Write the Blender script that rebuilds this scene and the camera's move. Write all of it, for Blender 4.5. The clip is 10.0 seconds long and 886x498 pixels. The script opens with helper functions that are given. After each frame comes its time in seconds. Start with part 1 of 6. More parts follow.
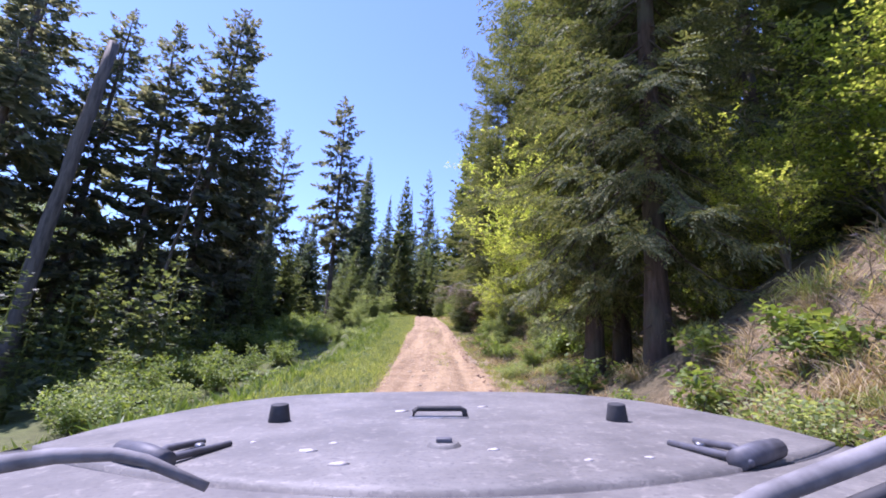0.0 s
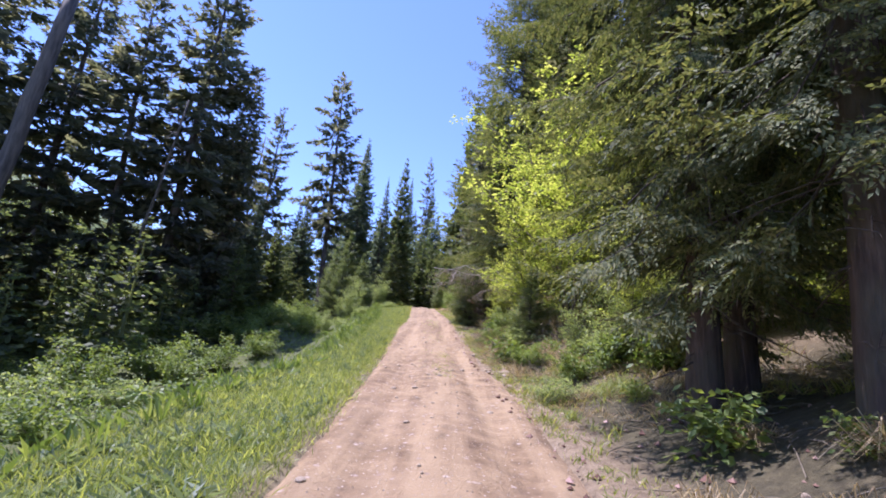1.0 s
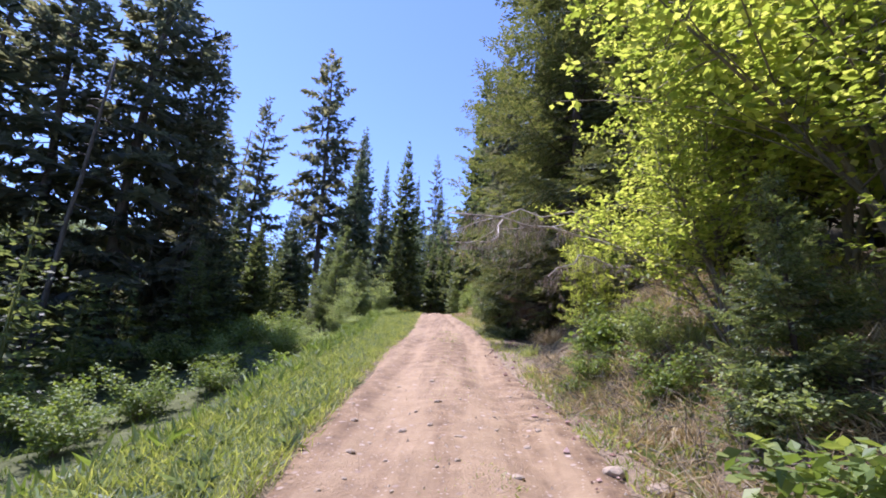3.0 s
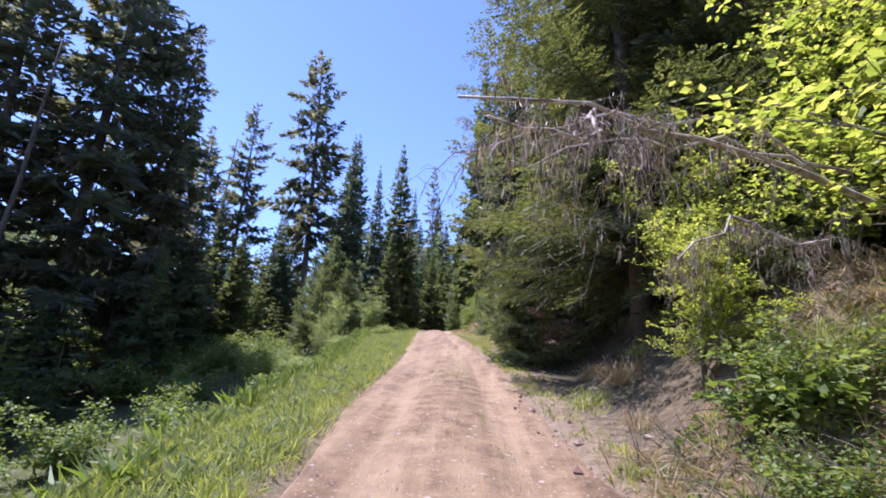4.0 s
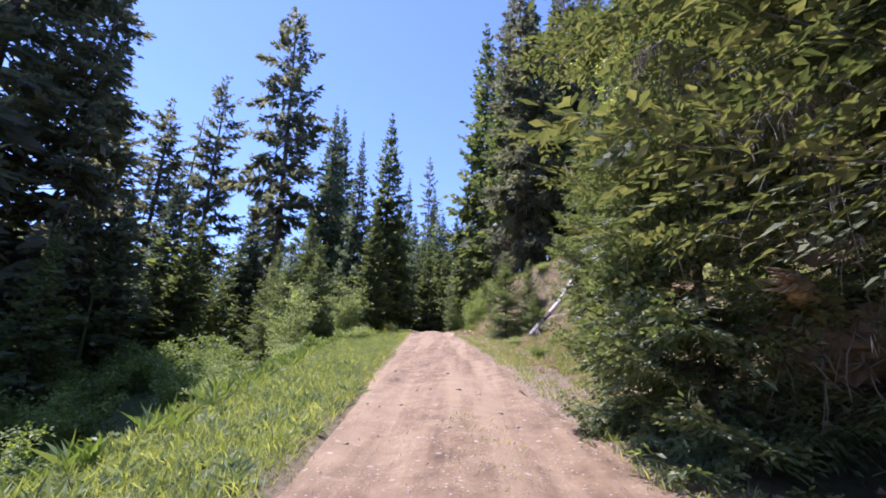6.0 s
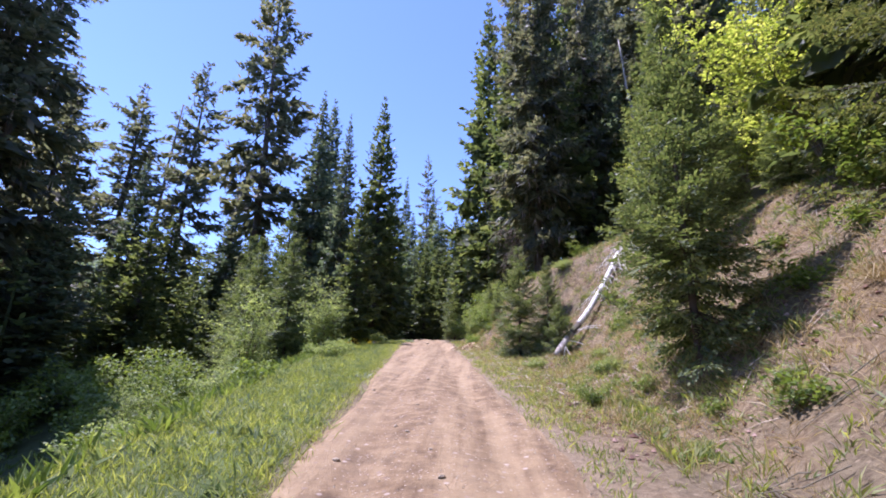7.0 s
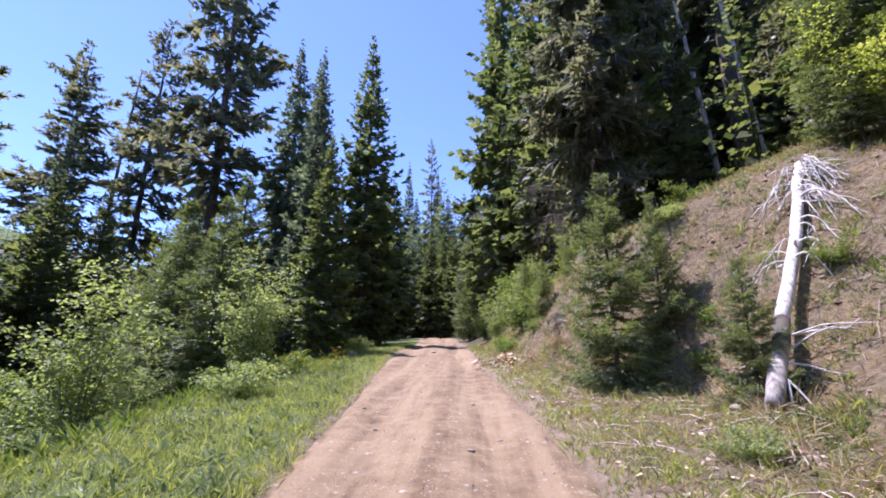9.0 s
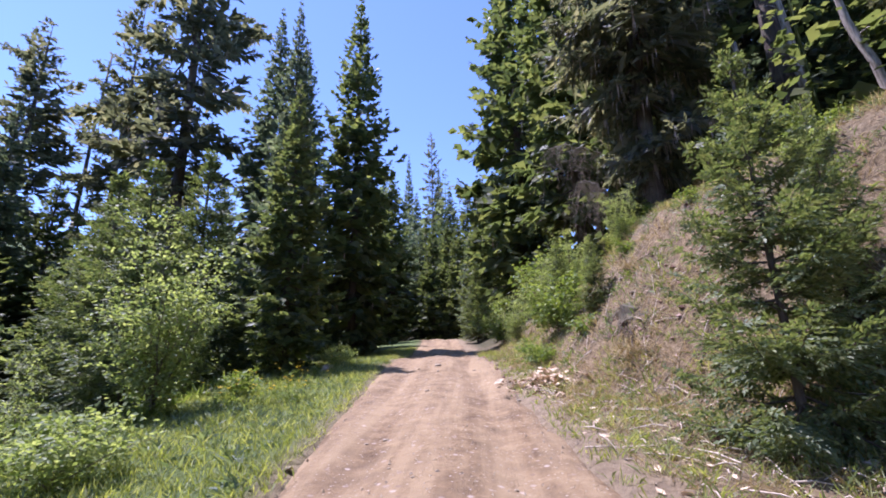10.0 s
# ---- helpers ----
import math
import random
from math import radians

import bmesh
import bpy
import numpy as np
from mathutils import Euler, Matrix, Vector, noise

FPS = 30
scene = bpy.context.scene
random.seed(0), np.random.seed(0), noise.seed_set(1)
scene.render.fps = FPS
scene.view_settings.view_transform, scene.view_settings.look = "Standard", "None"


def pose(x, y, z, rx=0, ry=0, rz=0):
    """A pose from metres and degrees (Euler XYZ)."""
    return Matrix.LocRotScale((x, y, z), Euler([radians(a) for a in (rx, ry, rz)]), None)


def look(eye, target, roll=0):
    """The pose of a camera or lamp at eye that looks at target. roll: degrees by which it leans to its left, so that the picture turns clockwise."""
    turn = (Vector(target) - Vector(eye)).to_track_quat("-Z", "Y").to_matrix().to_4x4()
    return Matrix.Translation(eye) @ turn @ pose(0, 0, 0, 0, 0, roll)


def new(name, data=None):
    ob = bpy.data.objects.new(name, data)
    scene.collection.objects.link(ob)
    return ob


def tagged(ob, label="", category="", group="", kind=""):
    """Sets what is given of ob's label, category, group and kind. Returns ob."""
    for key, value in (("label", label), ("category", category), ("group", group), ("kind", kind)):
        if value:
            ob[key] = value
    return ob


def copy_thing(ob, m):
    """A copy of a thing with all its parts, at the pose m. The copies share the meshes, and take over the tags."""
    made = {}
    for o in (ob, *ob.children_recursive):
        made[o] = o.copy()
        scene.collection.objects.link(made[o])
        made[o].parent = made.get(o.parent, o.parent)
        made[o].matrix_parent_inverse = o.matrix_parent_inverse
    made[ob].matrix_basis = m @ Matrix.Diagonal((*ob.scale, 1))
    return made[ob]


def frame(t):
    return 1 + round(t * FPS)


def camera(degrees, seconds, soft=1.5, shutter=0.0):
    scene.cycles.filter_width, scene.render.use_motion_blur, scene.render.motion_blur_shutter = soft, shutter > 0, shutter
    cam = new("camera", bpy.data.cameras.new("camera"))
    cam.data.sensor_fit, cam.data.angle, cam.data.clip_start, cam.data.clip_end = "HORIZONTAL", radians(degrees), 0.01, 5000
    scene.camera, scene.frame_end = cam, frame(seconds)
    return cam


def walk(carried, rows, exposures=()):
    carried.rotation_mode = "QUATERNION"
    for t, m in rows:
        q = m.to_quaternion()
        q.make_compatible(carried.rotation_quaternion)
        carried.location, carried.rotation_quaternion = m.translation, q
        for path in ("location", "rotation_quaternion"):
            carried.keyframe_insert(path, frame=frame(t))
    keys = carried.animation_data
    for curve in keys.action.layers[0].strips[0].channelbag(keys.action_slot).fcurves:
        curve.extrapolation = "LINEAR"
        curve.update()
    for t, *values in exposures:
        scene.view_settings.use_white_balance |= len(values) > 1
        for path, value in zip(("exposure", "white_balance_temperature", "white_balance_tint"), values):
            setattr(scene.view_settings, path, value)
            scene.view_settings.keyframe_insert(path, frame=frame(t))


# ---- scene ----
cam = camera(87.7, 10.0, soft=1.8)
PATH = [
    (0, (0.19, 1.58, 1.541), (0.124, 3.515, 2.043), 4.6),
    (0.5, (0.099, 3.644, 1.757), (0.029, 5.588, 2.222), 5.7),
    (1, (0.012, 5.897, 1.946), (-0.05, 7.84, 2.415), 5.9),
    (1.5, (-0.101, 8.156, 2.193), (-0.173, 10.101, 2.654), 5.5),
    (2, (-0.149, 10.66, 2.388), (-0.24, 12.617, 2.788), 4.0),
    (2.2, (-0.244, 11.721, 2.407), (-0.342, 13.673, 2.832), 5.6),
    (3.3, (-0.509, 17.12, 3.16), (-0.624, 19.045, 3.69), 2.9),
    (3.5, (-0.57, 17.925, 3.253), (-0.682, 19.842, 3.813), 3.1),
    (4, (-0.683, 20.053, 3.546), (-0.79, 21.972, 4.098), 2.5),
    (4.5, (-0.733, 22.341, 3.83), (-0.846, 24.268, 4.351), 1.8),
    (5, (-0.839, 24.446, 4.126), (-0.955, 26.377, 4.631), 1.4),
    (5.5, (-1.033, 26.351, 4.373), (-1.142, 28.279, 4.894), 1.7),
    (5.7, (-1.133, 27.056, 4.427), (-1.23, 28.981, 4.958), 1.8),
    (6.8, (-1.229, 32.058, 5.382), (-1.327, 33.976, 5.938), 0.9),
    (7, (-1.294, 32.881, 5.512), (-1.383, 34.8, 6.067), 1.4),
    (7.5, (-1.421, 34.994, 5.83), (-1.51, 36.909, 6.401), 1.5),
    (8, (-1.53, 37.15, 6.139), (-1.621, 39.071, 6.686), 0.9),
    (8.5, (-1.665, 39.289, 6.406), (-1.771, 41.214, 6.939), 0.2),
    (9, (-1.853, 41.416, 6.677), (-1.969, 43.341, 7.206), 0.1),
    (9.5, (-2.092, 43.512, 6.929), (-2.221, 45.436, 7.46), 0.5),
    (10, (-2.179, 45.619, 7.202), (-2.304, 47.545, 7.726), -1.2),
]
walk(cam, [(t, look(eye, target, roll)) for t, eye, target, roll in PATH], [(0.0, 1.30, 5700, 37), (0.5, 1.18, 5600, 35), (10.0, 1.16, 5600, 35)])

# ---- light ----
SUN_TO = Vector((-0.38, 0.11, 0.92)).normalized()
sun = new("sun", bpy.data.lights.new("sun", "SUN"))
sun.data.energy, sun.data.angle, sun.data.color = 4.2, radians(0.55), (1.0, 0.965, 0.91)
sun.matrix_world = look((0, 0, 80), Vector((0, 0, 80)) - SUN_TO)
world = bpy.data.worlds.new("sky")
scene.world = world
world.use_nodes = True
sky = world.node_tree.nodes.new("ShaderNodeTexSky")
sky.sky_type, sky.sun_disc = "NISHITA", False
sky.sun_elevation = math.asin(SUN_TO.z)
sky.sun_rotation = math.atan2(SUN_TO.x, SUN_TO.y)
sky.altitude, sky.air_density, sky.dust_density, sky.ozone_density = 2600, 0.85, 0.3, 3.4
world.node_tree.links.new(sky.outputs[0], world.node_tree.nodes["Background"].inputs[0])
world.node_tree.nodes["Background"].inputs[1].default_value = 0.18


# ---- materials ----
class Nodes:
    """A small wrapper that builds one node material."""

    def __init__(self, name):
        self.m = bpy.data.materials.new(name)
        self.m.use_nodes = True
        self.t = self.m.node_tree
        self.out = self.t.nodes["Material Output"]
        self.p = self.t.nodes["Principled BSDF"]

    def node(self, kind, **values):
        n = self.t.nodes.new(kind)
        for k, v in values.items():
            n.inputs[k].default_value = v
        return n

    def link(self, a, b):
        self.t.links.new(a, b)

    def coord(self):
        return self.t.nodes.new("ShaderNodeTexCoord").outputs["Object"]

    def noise(self, scale, detail=4.0, rough=0.55, vector=None):
        n = self.node("ShaderNodeTexNoise", Scale=scale, Detail=detail, Roughness=rough)
        self.link(vector or self.coord(), n.inputs["Vector"])
        return n.outputs["Fac"]

    def ramp(self, fac, stops):
        r = self.t.nodes.new("ShaderNodeValToRGB")
        el = r.color_ramp.elements
        while len(el) < len(stops):
            el.new(0.5)
        for e, (at, col) in zip(el, stops):
            e.position, e.color = at, (*col, 1)
        self.link(fac, r.inputs[0])
        return r.outputs[0]

    def mix(self, fac, a, b, how="MIX"):
        n = self.t.nodes.new("ShaderNodeMix")
        n.data_type, n.blend_type = "RGBA", how
        for sock, v in ((n.inputs[0], fac), (n.inputs[6], a), (n.inputs[7], b)):
            if isinstance(v, tuple):
                sock.default_value = (*v, 1)
            elif isinstance(v, (int, float)):
                sock.default_value = v
            else:
                self.link(v, sock)
        return n.outputs[2]

    def bump(self, height, strength, distance):
        n = self.node("ShaderNodeBump", Strength=strength, Distance=distance)
        self.link(height, n.inputs["Height"])
        self.link(n.outputs[0], self.p.inputs["Normal"])

    def colour(self, c):
        if isinstance(c, tuple):
            self.p.inputs["Base Color"].default_value = (*c, 1)
        else:
            self.link(c, self.p.inputs["Base Color"])


def leaf_material(name, stops, glow=0.4, through_tint=(1.0, 1.0, 0.5), rough=0.5, big=0.15, warm=1.25):
    """Foliage: colour differs from leaf to leaf and from clump to clump, and some light passes through."""
    n = Nodes(name)
    stops = [(at, (1.15 * warm * r, 1.08 * g, 1.5 * b)) for at, (r, g, b) in stops]
    rnd = n.t.nodes.new("ShaderNodeNewGeometry").outputs["Random Per Island"]
    c = n.ramp(rnd, stops)
    patch = n.noise(big, 3.0)
    c = n.mix(n.ramp(patch, [(0.35, (0.35, 0.35, 0.35)), (0.65, (0.0, 0.0, 0.0))]), c, stops[0][1])
    n.colour(c)
    n.p.inputs["Roughness"].default_value = rough
    n.p.inputs["Specular IOR Level"].default_value = 0.35
    tr = n.t.nodes.new("ShaderNodeBsdfTranslucent")
    n.link(n.mix(1.0, c, tuple(2.0 * v for v in through_tint), "MULTIPLY"), tr.inputs[0])
    mx = n.t.nodes.new("ShaderNodeMixShader")
    mx.inputs[0].default_value = glow
    n.link(n.p.outputs[0], mx.inputs[1])
    n.link(tr.outputs[0], mx.inputs[2])
    n.link(mx.outputs[0], n.out.inputs[0])
    return n.m


def bark_material(name, dark, light, scale=7.0):
    n = Nodes(name)
    v = n.node("ShaderNodeMapping", Scale=(1.0, 1.0, 0.22))
    n.link(n.coord(), v.inputs[0])
    a = n.noise(scale, 6.0, 0.65, v.outputs[0])
    n.colour(n.mix(n.ramp(n.noise(1.1, 3.0), [(0.45, (0, 0, 0)), (0.7, (0.6, 0.6, 0.6))]), n.ramp(a, [(0.3, dark), (0.72, light)]), (0.12, 0.13, 0.08)))
    n.p.inputs["Roughness"].default_value = 0.9
    n.bump(a, 0.9, 0.05)
    return n.m


def wood_material(name, dark, light, scale=5.0):
    n = Nodes(name)
    v = n.node("ShaderNodeMapping", Scale=(1.0, 1.0, 0.15))
    n.link(n.coord(), v.inputs[0])
    a = n.noise(scale, 5.0, 0.6, v.outputs[0])
    n.colour(n.ramp(a, [(0.3, dark), (0.62, light)]))
    n.p.inputs["Roughness"].default_value = 0.75
    n.bump(a, 0.6, 0.02)
    return n.m


M_FIR = leaf_material("fir_needles", [(0.0, (0.0336, 0.0624, 0.024)), (0.5, (0.072, 0.12, 0.0408)), (1.0, (0.126, 0.18, 0.06))], 0.48, (1.0, 1.0, 0.45))
M_FIR_BLUE = leaf_material("blue_fir_needles", [(0.0, (0.036, 0.0655, 0.034)), (0.5, (0.0765, 0.1240, 0.060)), (1.0, (0.130, 0.182, 0.088))], 0.48, (0.95, 1.0, 0.6))
M_FIR_YOUNG = leaf_material("young_fir_needles", [(0.0, (0.052, 0.088, 0.029)), (0.5, (0.108, 0.164, 0.052)), (1.0, (0.20, 0.258, 0.095))], 0.34, (0.97, 1.0, 0.42), warm=1.15)
M_FIR_NEAR = leaf_material("roadside_fir_needles", [(0.0, (0.043, 0.075, 0.026)), (0.5, (0.100, 0.150, 0.048)), (1.0, (0.175, 0.225, 0.075))], 0.28, (1.0, 1.0, 0.42), rough=0.75, warm=1.24)
M_PINE = leaf_material("old_conifer_needles", [(0.0, (0.0414, 0.0598, 0.0322)), (0.5, (0.0828, 0.1104, 0.0529)), (1.0, (0.1495, 0.1725, 0.0851))], 0.52, (1.0, 1.0, 0.6), warm=1.18)
M_LIME = leaf_material("lime_green_leaves", [(0.0, (0.12, 0.18, 0.028)), (0.5, (0.22, 0.29, 0.050)), (1.0, (0.36, 0.41, 0.11))], 0.54, (1.0, 1.0, 0.42), big=0.6, warm=1.08)
M_SHRUB = leaf_material("shrub_leaves", [(0.0, (0.060, 0.115, 0.022)), (0.5, (0.115, 0.20, 0.038)), (1.0, (0.20, 0.29, 0.07))], 0.36, (1.0, 1.0, 0.38), big=0.6, warm=1.2)
M_WILLOW = leaf_material("pale_willow_leaves", [(0.0, (0.112, 0.158, 0.046)), (0.5, (0.200, 0.254, 0.074)), (1.0, (0.315, 0.36, 0.130))], 0.48, (1.0, 1.0, 0.48), big=0.6, warm=1.0)
M_GRASS = leaf_material("green_grass_blades", [(0.0, (0.105, 0.150, 0.035)), (0.5, (0.205, 0.255, 0.075)), (1.0, (0.34, 0.375, 0.145))], 0.45, (1.0, 1.0, 0.3), big=0.5, warm=1.06)
M_WEED = leaf_material("pale_weed_leaves", [(0.0, (0.075, 0.115, 0.045)), (0.5, (0.15, 0.20, 0.080)), (1.0, (0.27, 0.32, 0.15))], 0.35, (1.0, 1.0, 0.45), big=0.6, warm=1.0)
M_STRAW = leaf_material("dry_grass_blades", [(0.0, (0.175, 0.132, 0.048)), (0.5, (0.30, 0.245, 0.095)), (1.0, (0.44, 0.385, 0.165))], 0.3, (1.0, 0.95, 0.6), big=0.5, warm=0.98)
M_MOSS = leaf_material("hanging_lichen", [(0.0, (0.13, 0.12, 0.075)), (0.5, (0.23, 0.215, 0.13)), (1.0, (0.36, 0.335, 0.21))], 0.3, (1.0, 1.0, 0.7), warm=1.08)
M_BARK = bark_material("conifer_bark", (0.035, 0.024, 0.018), (0.15, 0.105, 0.078))
M_TWIG = bark_material("twig_bark", (0.10, 0.080, 0.052), (0.27, 0.222, 0.150), 12.0)
M_DEAD = wood_material("bleached_wood", (0.24, 0.20, 0.155), (0.80, 0.75, 0.67), 9.0)
M_SNAG = wood_material("grey_snag_wood", (0.035, 0.028, 0.022), (0.115, 0.095, 0.075))
M_ROT = wood_material("rotten_orange_wood", (0.11, 0.065, 0.035), (0.50, 0.36, 0.22), 14.0)


def ground_material():
    n = Nodes("forest_soil")
    fine, mid, large = n.noise(9.0, 8.0, 0.7), n.noise(1.6, 5.0), n.noise(0.35, 3.0)
    soil = n.ramp(fine, [(0.25, (0.070, 0.045, 0.021)), (0.5, (0.198, 0.134, 0.064)), (0.75, (0.365, 0.280, 0.160))])
    litter = n.ramp(fine, [(0.3, (0.030, 0.026, 0.010)), (0.55, (0.070, 0.062, 0.024)), (0.8, (0.13, 0.112, 0.048))])
    green = n.ramp(mid, [(0.3, (0.055, 0.085, 0.018)), (0.7, (0.15, 0.20, 0.045))])
    zone = n.t.nodes.new("ShaderNodeAttribute")
    zone.attribute_name = "zone"
    sep = n.t.nodes.new("ShaderNodeSeparateColor")
    n.link(zone.outputs["Color"], sep.inputs[0])
    patchy = n.noise(0.9, 6.0, 0.65)
    soil = n.mix(n.ramp(patchy, [(0.40, (0.8, 0.8, 0.8)), (0.56, (0, 0, 0))]), soil, n.ramp(fine, [(0.3, (0.070, 0.048, 0.026)), (0.7, (0.26, 0.205, 0.115))]))
    crumb = n.node("ShaderNodeTexVoronoi", Scale=9.0)
    n.link(n.coord(), crumb.inputs["Vector"])
    soil = n.mix(n.ramp(crumb.outputs["Distance"], [(0.14, (0.7, 0.7, 0.7)), (0.24, (0, 0, 0))]), soil, n.ramp(crumb.outputs["Color"], [(0.2, (0.13, 0.086, 0.046)), (0.8, (0.38, 0.30, 0.185))]))
    c = n.mix(sep.outputs[0], litter, soil)
    speck = n.ramp(large, [(0.42, (0, 0, 0)), (0.6, (0.75, 0.75, 0.75))])
    c = n.mix(n.mix(1.0, speck, (0.28, 0.28, 0.28), "MULTIPLY"), c, n.ramp(fine, [(0.3, (0.11, 0.085, 0.045)), (0.7, (0.27, 0.21, 0.13))]))
    c = n.mix(sep.outputs[1], c, green)
    c = n.mix(sep.outputs[2], c, n.ramp(fine, [(0.3, (0.16, 0.110, 0.060)), (0.7, (0.34, 0.258, 0.155))]))
    n.colour(c)
    n.p.inputs["Roughness"].default_value = 0.95
    n.bump(n.mix(0.4, fine, mid), 1.0, 0.14)
    return n.m


def road_material():
    n = Nodes("dirt_road")
    fine, mid, large = n.noise(28.0, 8.0, 0.7), n.noise(3.2, 6.0, 0.65), n.noise(0.5, 3.0)
    c = n.ramp(mid, [(0.32, (0.088, 0.050, 0.023)), (0.5, (0.222, 0.140, 0.066)), (0.68, (0.37, 0.258, 0.136))])
    c = n.mix(n.ramp(fine, [(0.35, (0.6, 0.6, 0.6)), (0.6, (0, 0, 0))]), c, (0.15, 0.098, 0.052))
    c = n.mix(n.ramp(large, [(0.4, (0, 0, 0)), (0.7, (0.5, 0.5, 0.5))]), c, (0.31, 0.215, 0.120))
    v = n.node("ShaderNodeTexVoronoi", Scale=17.0)
    n.link(n.coord(), v.inputs["Vector"])
    c = n.mix(n.ramp(v.outputs["Distance"], [(0.12, (0.75, 0.75, 0.75)), (0.22, (0, 0, 0))]), c, n.ramp(v.outputs["Color"], [(0.2, (0.28, 0.20, 0.14)), (0.8, (0.58, 0.49, 0.40))]))
    v2 = n.node("ShaderNodeTexVoronoi", Scale=6.0)
    n.link(n.coord(), v2.inputs["Vector"])
    tread = n.node("ShaderNodeMapping", Scale=(3.2, 0.16, 1.0))
    n.link(n.coord(), tread.inputs[0])
    c = n.mix(n.ramp(n.noise(1.0, 4.0, 0.6, tread.outputs[0]), [(0.42, (0, 0, 0)), (0.62, (0.55, 0.55, 0.55))]), c, (0.40, 0.285, 0.155))
    c = n.mix(n.ramp(v2.outputs["Distance"], [(0.10, (0.55, 0.55, 0.55)), (0.2, (0, 0, 0))]), c, n.ramp(v2.outputs["Color"], [(0.2, (0.20, 0.13, 0.095)), (0.8, (0.60, 0.50, 0.42))]))
    n.colour(c)
    n.p.inputs["Roughness"].default_value = 0.95
    n.bump(n.mix(0.5, fine, mid), 1.0, 0.06)
    return n.m


def stone_material(name, stops):
    n = Nodes(name)
    rnd = n.t.nodes.new("ShaderNodeObjectInfo").outputs["Random"]
    a = n.noise(11.0, 6.0, 0.65)
    c = n.ramp(a, stops)
    n.colour(n.mix(n.mix(1.0, rnd, (0.4, 0.4, 0.4), "MULTIPLY"), c, (0.34, 0.25, 0.16)))
    n.p.inputs["Roughness"].default_value = 0.9
    n.bump(a, 0.6, 0.02)
    return n.m


M_GROUND, M_ROAD = ground_material(), road_material()
M_STONE = stone_material("field_stone", [(0.3, (0.21, 0.155, 0.095)), (0.7, (0.50, 0.41, 0.29))])

# ---- mesh tools ----
RNG = np.random.default_rng(7)


def mesh_from(name, verts, faces, material, smooth=False):
    """A mesh from arrays of corners and equal-sized faces (or a list of such arrays)."""
    me = bpy.data.meshes.new(name)
    groups = faces if isinstance(faces, list) else [faces]
    groups = [np.asarray(g, dtype=np.int32) for g in groups if len(g)]
    total = np.concatenate([np.full(len(g), g.shape[1], dtype=np.int32) for g in groups])
    loops = np.concatenate([g.ravel() for g in groups])
    me.vertices.add(len(verts))
    me.vertices.foreach_set("co", np.asarray(verts, dtype=np.float32).ravel())
    me.loops.add(len(loops))
    me.loops.foreach_set("vertex_index", loops)
    me.polygons.add(len(total))
    me.polygons.foreach_set("loop_start", np.concatenate([[0], np.cumsum(total)[:-1]]).astype(np.int32))
    me.polygons.foreach_set("use_smooth", np.full(len(total), smooth))
    me.update(calc_edges=True)
    me.validate()
    me.materials.append(material)
    return me


def part(name, data, parent=None, label=""):
    """Links a mesh, or a bmesh-built mesh, as one object under a thing."""
    ob = new(name, data)
    if parent is not None:
        ob.parent = parent
    if label:
        tagged(ob, label)
    return ob


def unit(v):
    return v / np.maximum(np.linalg.norm(v, axis=-1, keepdims=True), 1e-9)


class Blades:
    """Collects many small leaf-shaped faces."""

    def __init__(self):
        self.v, self.f, self.n = [], [], 0

    def add(self, base, way, side, width, droop=0.0, mid=0.45):
        """Rhombic blades from base along way (whole length), spread along side."""
        base, way, side = np.asarray(base, float), np.asarray(way, float), np.asarray(side, float)
        k = len(base)
        width = np.broadcast_to(np.asarray(width, float).reshape(-1, 1), (k, 1))
        sag = np.zeros((k, 3))
        sag[:, 2] = -np.broadcast_to(np.asarray(droop, float), (k,))
        m = base + way * mid
        quad = np.stack([base, m - side * width * 0.5, base + way + sag, m + side * width * 0.5], axis=1)
        self.v.append(quad.reshape(-1, 3))
        self.f.append(np.arange(self.n, self.n + 4 * k).reshape(k, 4))
        self.n += 4 * k

    def mesh(self, name, material):
        return mesh_from(name, np.concatenate(self.v), np.concatenate(self.f), material)


